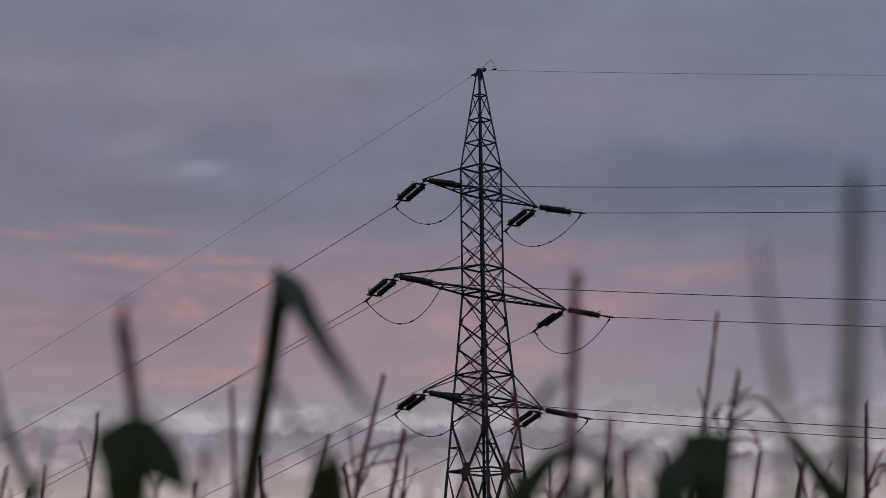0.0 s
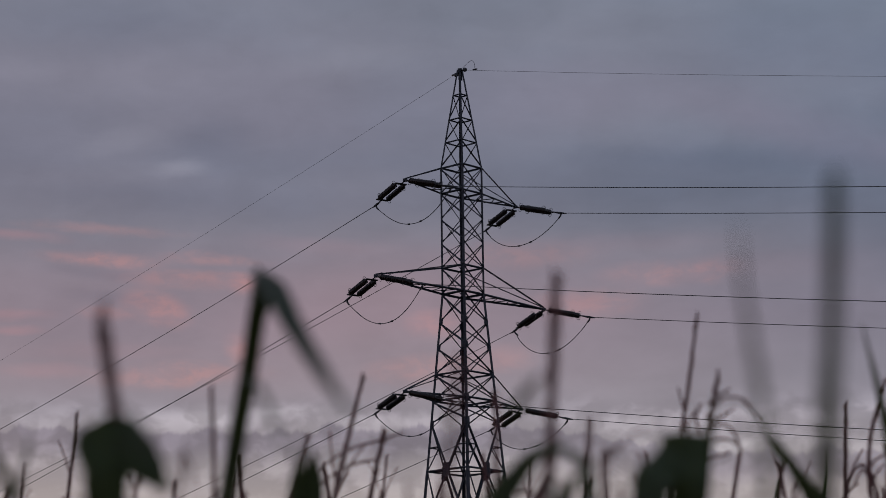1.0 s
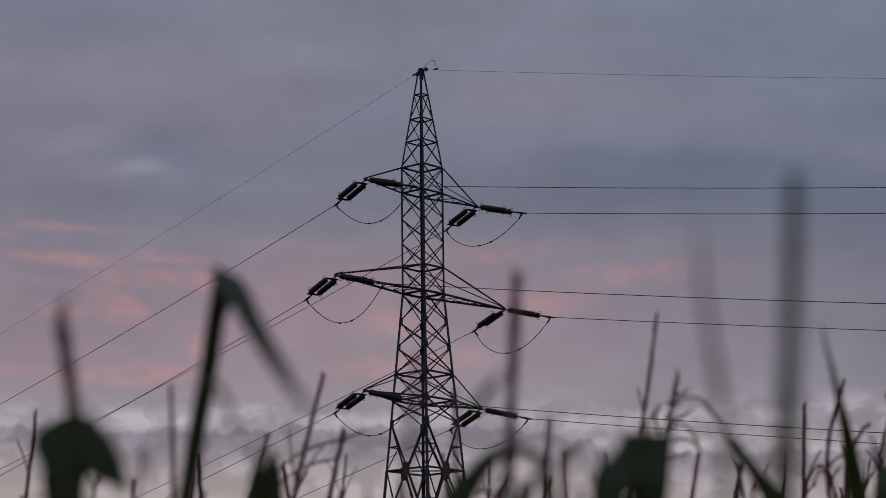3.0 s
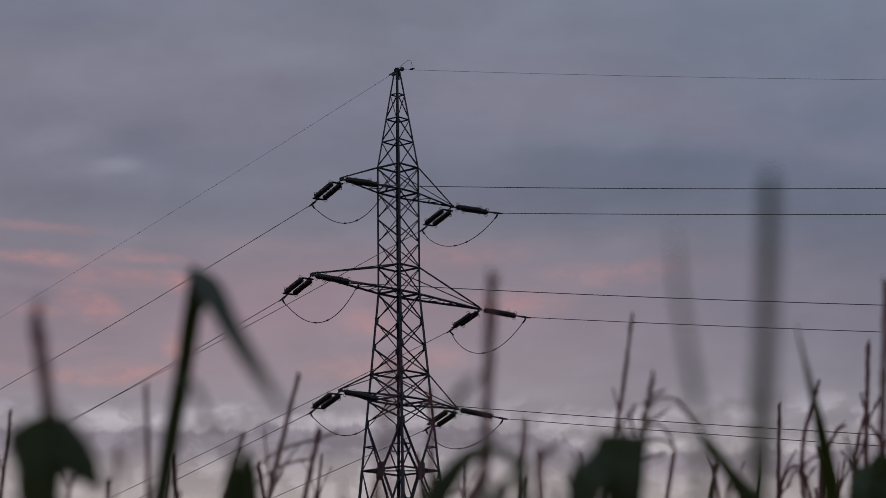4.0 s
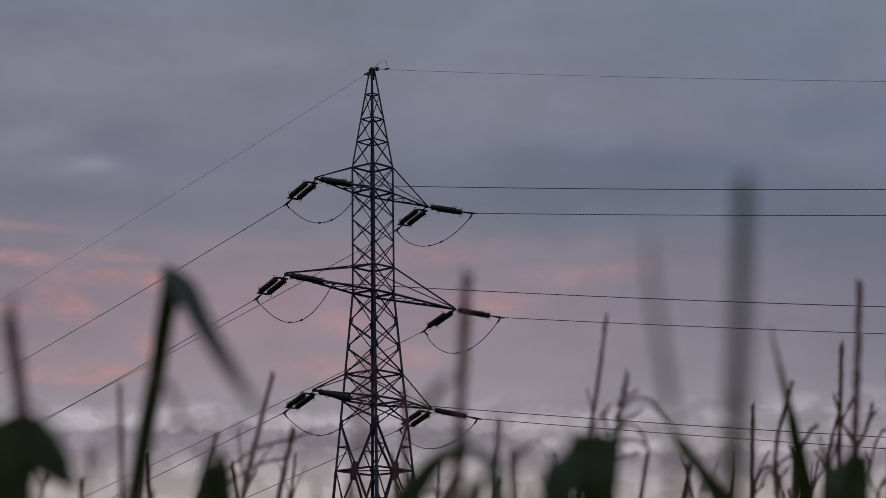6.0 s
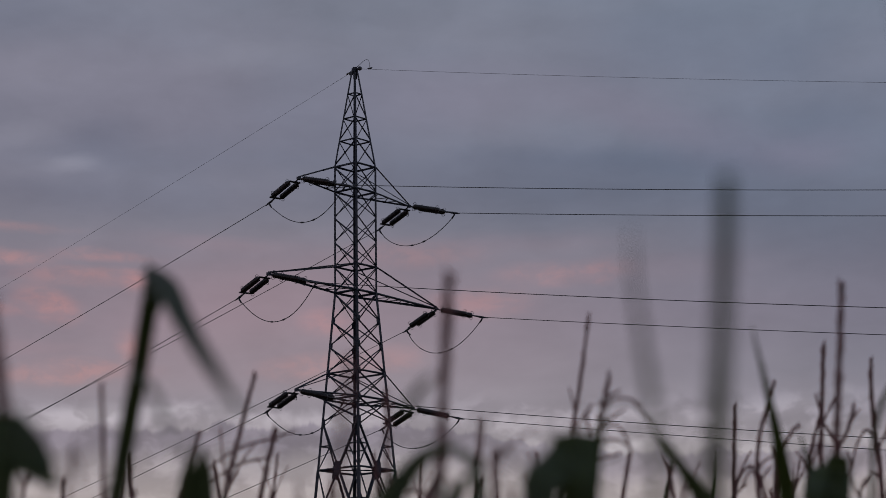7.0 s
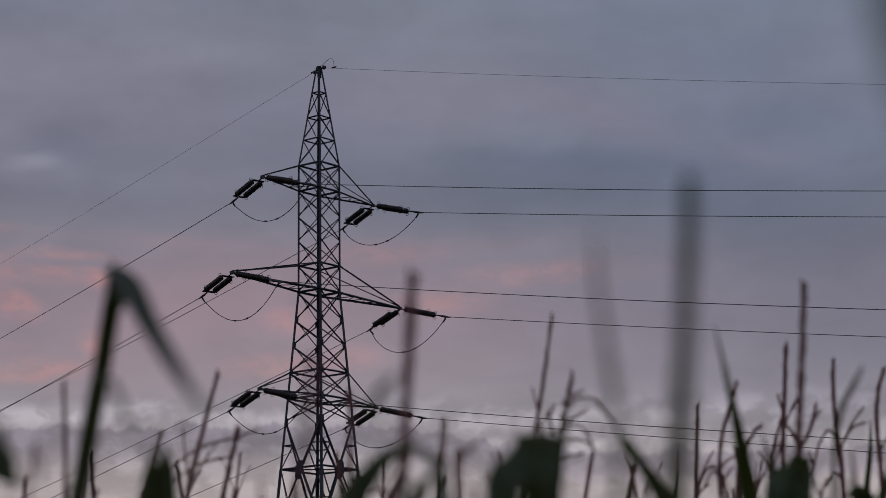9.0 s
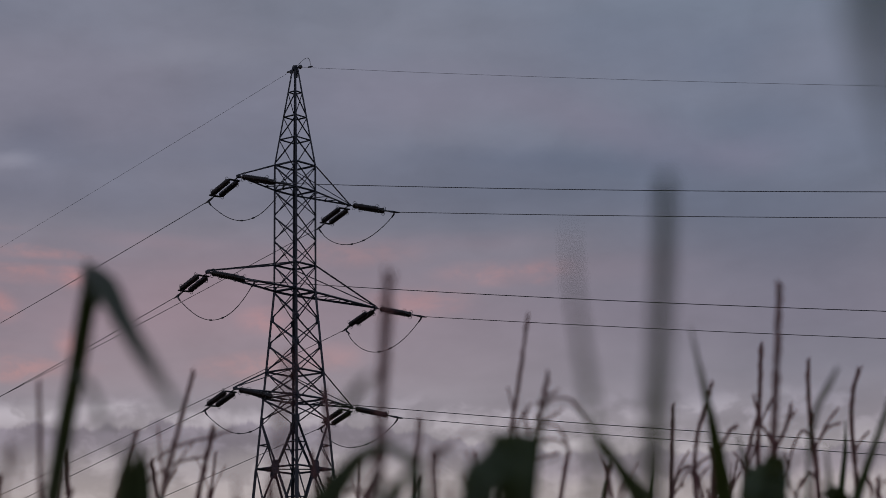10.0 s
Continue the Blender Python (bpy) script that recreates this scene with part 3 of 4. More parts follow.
# ---- maize ----
def blade(start, azimuth, rise, length, width, droop=60.0, kink=None, twist=0.0, turn=0.0, fold=0.35, ragged=0.06, taper=2.6, neck=0.35, late=0.0, seed=0):
    """One leaf: leaves start towards azimuth (degrees, from y towards x) at rise degrees, bends by droop over its length;
    kink = (where, degrees, softness) snaps it over; twist turns its flat side, beyond the place late only."""
    rng = random.Random(seed)
    steps = 160 if kink else 22
    p = Vector(start)
    pts, dirs = [], []
    for i in range(steps + 1):
        s = i / steps
        e = rise - droop * s ** 1.6
        if kink:
            e -= kink[1] / (1 + math.exp(-(s - kink[0]) / kink[2]))
        a = radians(azimuth + turn * s)
        e = radians(e)
        d = Vector((math.sin(a) * math.cos(e), math.cos(a) * math.cos(e), math.sin(e)))
        pts.append(p.copy())
        dirs.append(d)
        p = p + d * (length / steps)
    bm = bmesh.new()
    rows = []
    for i, (q, d) in enumerate(zip(pts, dirs)):
        s = i / steps
        a = radians(azimuth + turn * s)
        side = Vector((math.cos(a), -math.sin(a), 0))
        up = side.cross(d).normalized()
        tw = radians(twist * (0.4 + 0.6 * s if s >= late else 0.48))
        side, up = side * math.cos(tw) + up * math.sin(tw), up * math.cos(tw) - side * math.sin(tw)
        w = width * 0.5 * min(1.0, neck + s * 3.2) * (1 - s ** taper) ** 0.8 + 0.0008
        ripple = ragged * w * math.sin(9 * s + seed) + rng.uniform(-1, 1) * ragged * w * 0.5
        row = []
        for c in (-1, -0.5, 0, 0.5, 1):
            lift = fold * abs(c) * w + ripple * c * c * (1 if c > 0 else -1)
            row.append(bm.verts.new(q + side * c * w + up * lift))
        rows.append(row)
    for r0, r1 in zip(rows, rows[1:]):
        for k in range(4):
            f = bm.faces.new((r0[k], r0[k + 1], r1[k + 1], r1[k]))
            f.smooth = True
    return bm


def through_spots(spots, steps):
    """A smooth line through a few spots, and how far along (0 to 1) each of its points lies."""
    p = [Vector(q) for q in spots]
    p = [p[0] * 2 - p[1]] + p + [p[-1] * 2 - p[-2]]
    n = len(p) - 3
    line = []
    for i in range(steps + 1):
        k = min(int(i / steps * n), n - 1)
        f = i / steps * n - k
        a, b, c, d = p[k:k + 4]
        line.append(0.5 * (2 * b + (c - a) * f + (2 * a - 5 * b + 4 * c - d) * f * f + (3 * b - a - 3 * c + d) * f ** 3))
    return line


def ribbed_leaf(rib, widths, roll=25.0, fold=0.25, ragged=0.05, seed=0):
    """A leaf whose midrib runs through the spots of rib, with a width at each; roll turns its flat side about the rib."""
    rng = random.Random(seed)
    steps = 34
    line = through_spots(rib, steps)
    bm = bmesh.new()
    rows = []
    for i, (q, (t, _, _)) in enumerate(zip(line, frames_along(line))):
        f = i / steps * (len(widths) - 1)
        k = min(int(f), len(widths) - 2)
        g = f - k
        w = 0.5 * (widths[k] + (widths[k + 1] - widths[k]) * g)
        side = t.cross(Vector((0, 1, 0))).normalized()
        up = side.cross(t)
        a = radians(roll + 10 * math.sin(3 * i / steps + seed))
        side, up = side * math.cos(a) + up * math.sin(a), up * math.cos(a) - side * math.sin(a)
        w /= math.cos(radians(roll))
        wave = ragged * w * math.sin(11 * i / steps + seed)
        row = []
        for c in (-1, -0.5, 0, 0.5, 1):
            edge = c * (1 + rng.uniform(-1, 1) * ragged * 0.6 * abs(c))
            row.append(bm.verts.new(q + side * edge * w + up * (fold * abs(c) * w + wave * c)))
        rows.append(row)
    for r0, r1 in zip(rows, rows[1:]):
        for k in range(4):
            bm.faces.new((r0[k], r0[k + 1], r1[k + 1], r1[k])).smooth = True
    return bm


def bristled(pts, r, rng, sides=6):
    """A spike of crowded small spikelets: a bar of uneven girth with stubs along it."""
    bm = bmesh.new()
    n = len(pts)
    rad = [r * (0.85 + 0.3 * rng.random()) * (0.55 if i in (0, n - 1) else 1.0) * (1.1 - 0.35 * i / n) for i in range(n)]
    tube(bm, pts, rad, sides)
    for i in range(1, n - 1):
        t = (pts[i + 1] - pts[i - 1]).normalized()
        for _ in range(1):
            o = Vector((rng.uniform(-1, 1), rng.uniform(-1, 1), rng.uniform(-0.4, 0.4)))
            o = (o - t * o.dot(t)).normalized()
            a = pts[i] + o * r * 0.5
            tube(bm, [a, a + o * r * 0.4 + t * r * 1.3, a + o * r * 0.5 + t * r * 2.8], [r * 0.26, r * 0.32, r * 0.06], 4)
    return bm


def tassel(plant, base, tip, r, branches, seed, bend=()):
    """The flower spike from base to tip, with side branches (azimuth, start 0..1, length, rise, droop)."""
    rng = random.Random(seed)
    base, tip = Vector(base), Vector(tip)
    n = 26
    bow = Vector((rng.uniform(-1, 1), rng.uniform(-1, 1), 0)) * (tip - base).length * 0.006
    pts = [base.lerp(tip, i / n) + bow * math.sin(math.pi * i / n) for i in range(n + 1)]
    if bend:
        pts = through_spots([base, *bend, tip], 40)
    spike = part("tassel_spike", bristled(pts, r, rng), TASSEL, plant, "dry purplish-brown flower spike")
    for azimuth, f, length, rise, droop in branches:
        a = radians(azimuth)
        p = base.lerp(tip, f)
        m = 16
        line = []
        for i in range(m + 1):
            line.append(p.copy())
            e = radians(rise - droop * (i / m) ** 1.3)
            p = p + Vector((math.sin(a) * math.cos(e), math.cos(a) * math.cos(e), math.sin(e))) * (length / m)
        part("tassel_branch", bristled(line, r * 0.44, rng, 5), TASSEL, spike)
    return spike


def maize(x, y, crown, tip=None, r=0.006, branches=(), leaves=(), seed=0, label="", stalk_r=0.011, reach=1.17, twigs=(), bend=()):
    """A plant rooted at x, y with the crown of its stalk at crown; leaves are keyword sets for blade(), placed relative to the root."""
    plant = new("maize_plant")
    root = Vector((x * reach, y * reach, 0))
    plant.location = root
    eye = Vector((0, 0, EYE))

    def spot(p):
        """A place given for the nearest sowing line, moved out along the line of sight."""
        return eye + (Vector(p) - eye) * reach - root

    crown, r, stalk_r = spot(crown), r * reach, stalk_r * reach
    rng = random.Random(seed)
    pts = []
    for i in range(11):
        f = i / 10
        p = Vector((crown.x * f ** 2.2, crown.y * f ** 2.2, crown.z * f))
        pts.append(p)
    bm = bmesh.new()
    tube(bm, pts, [stalk_r * (1.25 - 0.8 * i / 10) * (1.12 if i % 2 else 1.0) for i in range(11)], 7)
    part("stalk", bm, STALK, plant)
    if tip is not None:
        spike = tassel(plant, crown, spot(tip), r, [(a, f, ln * reach, e, dr) for a, f, ln, e, dr in branches], seed, [spot(p) for p in bend])
        for spots in twigs:
            part("tassel_branch", bristled(through_spots([spot(p) for p in spots], 18), r * 0.56, rng, 5), TASSEL, spike)
    for i, kw in enumerate(leaves):
        kw = dict(kw)
        if "rib" in kw:
            kw["rib"], kw["widths"] = [spot(p) for p in kw["rib"]], [w * reach for w in kw["widths"]]
            part("leaf", ribbed_leaf(seed=seed * 13 + i, **kw), LEAF, plant)
            continue
        kw["start"], kw["length"], kw["width"] = spot(kw["start"]), kw["length"] * reach, kw["width"] * reach
        part("leaf", blade(seed=seed * 13 + i, **kw), LEAF, plant)
    # lower leaves, alternate to either side
    side = rng.uniform(0, 180)
    top = crown.z * 0.62
    for i in range(5):
        h = 0.35 + (top - 0.35) * i / 4
        f = h / crown.z
        part("leaf", blade(Vector((crown.x * f ** 2.2, crown.y * f ** 2.2, h)), side + 180 * (i % 2) + rng.uniform(-25, 25), rng.uniform(35, 55), rng.uniform(0.5, 0.65),
                           rng.uniform(0.05, 0.075), rng.uniform(110, 150), seed=seed * 31 + i), LEAF, plant)
    tagged(plant, label or "tall green maize plant with a dry brown tassel", "maize plant", group="maize plants in the field")
    return plant


def fan(rng, n, length=(0.12, 0.22), lean=None):
    """Side branches of a tassel."""
    out = []
    for i in range(n):
        az = rng.uniform(0, 360) if lean is None else lean + rng.uniform(-50, 50)
        out.append((az, rng.uniform(0.02, 0.3), rng.uniform(*length), rng.uniform(68, 85), rng.uniform(0, 38)))
    return out


rand = random.Random(4)

# spikes that stand clear of the field
maize(0.41, 4.48, (0.409, 4.481, 2.225), (0.449, 4.478, 2.467), 0.0042, [(266, 0.2, 0.05, 80, 4)], seed=2, reach=1.35)
maize(0.115, 3.2, (0.114, 3.198, 1.99), (0.129, 3.197, 2.277), 0.0080, (), (), seed=4, reach=0.77)
maize(-1.24, 7.4, (-1.246, 7.396, 2.45), (-1.22, 7.4, 2.742), 0.0062, [(265, 0.3, 0.12, 75, 10)], seed=5)
maize(-0.44, 4.18, (-0.443, 4.177, 2.06), (-0.451, 4.176, 2.289), 0.0045, (), seed=6, reach=0.98)
maize(-0.29, 5.19, (-0.290, 5.192, 2.20), (-0.222, 5.195, 2.477), 0.0058, [(272, 0.10, 0.13, 80, -8), (100, 0.02, 0.13, 66, 20)], seed=7)
maize(-0.235, 5.6, (-0.232, 5.595, 2.22), (-0.191, 5.597, 2.411), 0.0066, [(264, 0.86, 0.20, -10, 50), (275, 0.62, 0.16, -4, 50), (90, 0.8, 0.06, 50, 60)], seed=8)
maize(-0.38, 4.99, (-0.378, 4.986, 2.15), (-0.331, 4.989, 2.314), 0.0058, (), (), seed=9)
maize(0.3, 5.99, (0.297, 5.993, 2.29), (0.318, 5.992, 2.486), 0.0055, (), seed=12)
maize(0.385, 6.49, (0.385, 6.489, 2.32), (0.382, 6.489, 2.461), 0.0058, (), seed=13)
maize(-0.66, 6.97, (-0.658, 6.969, 2.39), (-0.663, 6.969, 2.536), 0.0058, (), seed=14)
maize(0.83, 7.45, (0.831, 7.454, 2.42), (0.863, 7.45, 2.591), 0.006, (), seed=15)

# near plants with leaves that bend and fold
maize(-0.30, 2.05, (-0.303, 2.050, 1.907), (-0.315, 2.020, 1.998), 0.0060, (), [
    dict(rib=[(-0.296, 2.050, 1.912), (-0.304, 2.020, 1.882), (-0.303, 2.000, 1.854), (-0.303, 2.000, 1.807)], widths=[0.0166, 0.0586, 0.0390, 0.0314], roll=18),
    dict(rib=[(-0.299, 2.050, 1.912), (-0.284, 2.020, 1.884), (-0.270, 2.000, 1.862), (-0.248, 1.980, 1.836)], widths=[0.0244, 0.0356, 0.0305, 0.0019], roll=20, ragged=0.08),
], seed=1, label="maize plant with a broad folded dark leaf and single spike", reach=1.0)
maize(-0.28, 2.70, (-0.279, 2.700, 1.900), None, 0.0060, (), [
    dict(rib=[(-0.281, 2.700, 1.878), (-0.259, 2.650, 1.980), (-0.242, 2.600, 2.042), (-0.228, 2.550, 2.096), (-0.215, 2.500, 2.135)], widths=[0.0257, 0.0233, 0.0229, 0.0200, 0.0220], roll=30, fold=0.3),
    dict(rib=[(-0.220, 2.500, 2.135), (-0.188, 2.300, 2.078), (-0.145, 2.000, 1.980), (-0.107, 1.750, 1.899), (-0.070, 1.500, 1.823)], widths=[0.0178, 0.0246, 0.0171, 0.0104, 0.0018], roll=20),
    dict(rib=[(-0.217, 2.500, 2.134), (-0.204, 2.400, 2.096), (-0.193, 2.300, 2.050)], widths=[0.0214, 0.0183, 0.0016], roll=10),
    dict(rib=[(-0.243, 2.600, 2.037), (-0.176, 2.000, 1.930), (-0.132, 1.600, 1.845), (-0.113, 1.500, 1.798)], widths=[0.0099, 0.0048, 0.0049, 0.0021], roll=30),
], seed=33, label="maize plant with a long leaf snapped over at its top", reach=1.0)
maize(0.23, 2.42, (0.229, 2.420, 1.929), None, 0.0060, (), [
    dict(rib=[(0.222, 2.400, 1.941), (0.222, 2.380, 1.914), (0.220, 2.350, 1.885), (0.218, 2.350, 1.835)], widths=[0.0457, 0.0453, 0.0391, 0.0358], roll=-15, fold=0.2, ragged=0.12),
    dict(rib=[(0.217, 2.400, 1.929), (0.197, 2.360, 1.905), (0.180, 2.320, 1.881), (0.167, 2.280, 1.829)], widths=[0.0251, 0.0326, 0.0386, 0.0434], roll=-20, fold=0.3, ragged=0.14),
    dict(rib=[(0.241, 2.450, 1.856), (0.247, 2.450, 1.909), (0.253, 2.450, 1.944), (0.261, 2.450, 1.985)], widths=[0.0117, 0.0105, 0.0070, 0.0017], roll=40),
], seed=3, label="maize plant with broad dark leaves bent over its top", reach=1.0)
maize(0.02, 2.25, (0.018, 2.250, 1.844), None, 0.0060, (), [
    dict(rib=[(0.010, 2.250, 1.833), (0.037, 2.250, 1.869), (0.060, 2.250, 1.896), (0.081, 2.250, 1.906), (0.100, 2.250, 1.902), (0.114, 2.240, 1.885), (0.118, 2.220, 1.844)], widths=[0.0300, 0.0268, 0.0182, 0.0123, 0.0123, 0.0149, 0.0148], roll=30),
    dict(rib=[(0.018, 2.250, 1.828), (0.034, 2.250, 1.860), (0.053, 2.250, 1.882)], widths=[0.0236, 0.0214, 0.0043], roll=30),
    dict(rib=[(0.084, 2.300, 1.832), (0.096, 2.300, 1.870), (0.110, 2.300, 1.887)], widths=[0.0164, 0.0142, 0.0027], roll=40),
], seed=43, label="maize plant with leaves arching over to both sides", reach=1.0)
maize(0.18, 1.20, (0.179, 1.200, 1.725), None, 0.0050, (), [
    dict(rib=[(0.178, 1.200, 1.708), (0.182, 1.200, 1.759), (0.187, 1.200, 1.811), (0.191, 1.200, 1.861), (0.194, 1.200, 1.906)], widths=[0.0126, 0.0117, 0.0094, 0.0086, 0.0063], roll=30),
], seed=30, label="young maize plant with one upright narrow leaf", reach=1.0)
maize(0.16, 1.30, (0.164, 1.300, 1.732), None, 0.0050, (), [
    dict(rib=[(0.163, 1.300, 1.717), (0.165, 1.300, 1.773), (0.163, 1.300, 1.804), (0.159, 1.300, 1.839), (0.156, 1.300, 1.868), (0.155, 1.300, 1.900)], widths=[0.0056, 0.0059, 0.0053, 0.0043, 0.0031, 0.0009], roll=35),
], seed=31, label="young maize plant with one upright narrow leaf", reach=1.0)
maize(-0.42, 2.20, (-0.417, 2.200, 1.834), None, 0.0060, (), [
    dict(rib=[(-0.416, 2.200, 1.819), (-0.426, 2.200, 1.869), (-0.440, 2.200, 1.901), (-0.453, 2.200, 1.935), (-0.463, 2.200, 1.984)], widths=[0.0126, 0.0099, 0.0089, 0.0073, 0.0021], roll=35),
    dict(rib=[(-0.419, 2.200, 1.819), (-0.417, 2.200, 1.871), (-0.410, 2.200, 1.900), (-0.406, 2.200, 1.935)], widths=[0.0063, 0.0063, 0.0047, 0.0016], roll=40),
], seed=34, label="maize plant with two slim upright leaves", reach=1.0)
maize(0.51, 5.20, (0.506, 5.200, 2.194), (0.564, 5.200, 2.474), 0.0060, (), [
    dict(rib=[(0.506, 5.200, 2.132), (0.519, 5.200, 2.231), (0.533, 5.200, 2.330), (0.543, 5.200, 2.393)], widths=[0.0124, 0.0148, 0.0111, 0.0037], roll=40),
], seed=10, label="maize plant whose tassel branches arch over to one side", reach=1.0, twigs=[
    [(0.536, 5.200, 2.398), (0.556, 5.200, 2.415), (0.587, 5.200, 2.432)],
    [(0.530, 5.200, 2.365), (0.566, 5.200, 2.408), (0.607, 5.200, 2.412), (0.632, 5.200, 2.386), (0.653, 5.200, 2.351)],
    [(0.534, 5.200, 2.353), (0.565, 5.200, 2.370), (0.595, 5.200, 2.389)],
    [(0.526, 5.200, 2.340), (0.569, 5.200, 2.355), (0.593, 5.200, 2.332), (0.604, 5.200, 2.302)],
    [(0.520, 5.200, 2.308), (0.563, 5.200, 2.322), (0.595, 5.200, 2.312), (0.609, 5.200, 2.292)],
    [(0.518, 5.200, 2.268), (0.546, 5.200, 2.280), (0.579, 5.200, 2.289)],
    [(0.518, 5.200, 2.330), (0.510, 5.200, 2.374), (0.524, 5.200, 2.403)],
    [(0.509, 5.200, 2.293), (0.489, 5.200, 2.348), (0.510, 5.200, 2.386)],
])
maize(0.45, 3.00, (0.454, 3.000, 1.905), None, 0.0060, (), [
    dict(rib=[(0.453, 3.000, 1.901), (0.429, 3.000, 1.953), (0.400, 3.000, 1.999), (0.380, 3.000, 2.029), (0.357, 3.000, 2.061)], widths=[0.0228, 0.0171, 0.0121, 0.0057, 0.0014], roll=30),
], seed=40, label="maize plant with a slanting pointed leaf", reach=1.0)
maize(-0.18, 2.60, (-0.175, 2.600, 1.872), None, 0.0060, (), [
    dict(rib=[(-0.173, 2.600, 1.860), (-0.172, 2.600, 1.903), (-0.170, 2.600, 1.928), (-0.168, 2.600, 1.953)], widths=[0.0334, 0.0322, 0.0247, 0.0049], roll=20),
    dict(rib=[(-0.191, 2.600, 1.860), (-0.189, 2.600, 1.910), (-0.183, 2.600, 1.941), (-0.174, 2.600, 1.963)], widths=[0.0148, 0.0124, 0.0074, 0.0025], roll=30),
], seed=35, label="maize plant with a broad upright leaf", reach=1.0)

# tassels and leaves of the stand beside the open gap
maize(1.27, 8.00, (1.272, 8.000, 2.415), (1.296, 8.000, 2.830), 0.0069, (), (), seed=16, label="tall green maize plant with a dry brown tassel", reach=1.0, bend=[(1.286, 8.000, 2.665)], twigs=[
    [(1.284, 8.000, 2.545), (1.310, 8.000, 2.611), (1.343, 8.000, 2.669)],
    [(1.281, 8.000, 2.511), (1.301, 8.000, 2.537), (1.321, 8.000, 2.553)],
])
maize(1.20, 7.00, (1.199, 7.000, 2.312), (1.256, 7.000, 2.745), 0.0067, (), (), seed=17, label="maize plant with a curved branching brown tassel", reach=1.0, bend=[(1.189, 7.000, 2.447), (1.197, 7.000, 2.549), (1.216, 7.000, 2.630)], twigs=[
    [(1.194, 7.000, 2.447), (1.171, 7.000, 2.474), (1.139, 7.000, 2.420)],
    [(1.190, 7.000, 2.471), (1.209, 7.000, 2.501), (1.248, 7.000, 2.521)],
    [(1.189, 7.000, 2.410), (1.208, 7.000, 2.455), (1.233, 7.000, 2.487)],
    [(1.188, 7.000, 2.487), (1.207, 7.000, 2.427), (1.214, 7.000, 2.363)],
])
maize(0.73, 4.00, (0.733, 4.000, 2.007), None, 0.0060, (), [
    dict(rib=[(0.733, 4.000, 1.988), (0.717, 3.950, 2.078), (0.699, 3.900, 2.142), (0.676, 3.850, 2.216), (0.647, 3.800, 2.313)], widths=[0.0305, 0.0244, 0.0176, 0.0092, 0.0018], roll=30),
], seed=36, label="maize plant with one tall pointed leaf", reach=1.0)
maize(1.20, 6.80, (1.204, 6.800, 2.292), (1.282, 6.800, 2.579), 0.0058, (), (), seed=18, label="tall green maize plant with a dry brown tassel", reach=1.0, bend=[(1.217, 6.800, 2.462), (1.236, 6.800, 2.514), (1.261, 6.800, 2.561)])
maize(1.47, 7.50, (1.466, 7.500, 2.362), (1.507, 7.500, 2.949), 0.0080, (), (), seed=19, label="maize plant with a tall branching brown tassel", reach=1.0, bend=[(1.483, 7.500, 2.597), (1.493, 7.500, 2.744), (1.501, 7.500, 2.854)], twigs=[
    [(1.486, 7.500, 2.656), (1.469, 7.500, 2.597), (1.432, 7.500, 2.514)],
    [(1.488, 7.500, 2.674), (1.506, 7.500, 2.714), (1.536, 7.500, 2.769)],
    [(1.491, 7.500, 2.692), (1.515, 7.500, 2.652), (1.538, 7.500, 2.601)],
    [(1.492, 7.500, 2.707), (1.482, 7.500, 2.751), (1.476, 7.500, 2.780)],
])
maize(0.93, 4.60, (0.928, 4.600, 2.067), (0.966, 4.600, 2.553), 0.0074, (), (), seed=20, label="maize plant with one thick tall brown spike", reach=1.0, bend=[(0.942, 4.600, 2.245), (0.950, 4.600, 2.335), (0.958, 4.600, 2.437)])
maize(1.41, 7.00, (1.409, 7.000, 2.311), (1.492, 7.000, 2.672), 0.0060, (), (), seed=21, label="tall green maize plant with a dry brown tassel", reach=1.0, bend=[(1.435, 7.000, 2.520), (1.454, 7.000, 2.568), (1.475, 7.000, 2.616)], twigs=[
    [(1.466, 7.000, 2.595), (1.483, 7.000, 2.626), (1.506, 7.000, 2.657)],
    [(1.439, 7.000, 2.530), (1.424, 7.000, 2.571), (1.405, 7.000, 2.606)],
    [(1.452, 7.000, 2.429), (1.475, 7.000, 2.483), (1.463, 7.000, 2.530)],
])
maize(1.67, 7.50, (1.674, 7.500, 2.361), (1.659, 7.500, 2.900), 0.0080, (), (), seed=22, label="maize plant with a forked branching brown tassel", reach=1.0, bend=[(1.669, 7.500, 2.560), (1.659, 7.500, 2.666), (1.655, 7.500, 2.780)], twigs=[
    [(1.664, 7.500, 2.586), (1.683, 7.500, 2.636), (1.714, 7.500, 2.675), (1.758, 7.500, 2.691)],
    [(1.687, 7.500, 2.636), (1.711, 7.500, 2.688), (1.751, 7.500, 2.739)],
    [(1.661, 7.500, 2.633), (1.633, 7.500, 2.666), (1.598, 7.500, 2.615), (1.580, 7.500, 2.542)],
    [(1.670, 7.500, 2.505), (1.645, 7.500, 2.531), (1.617, 7.500, 2.484)],
])
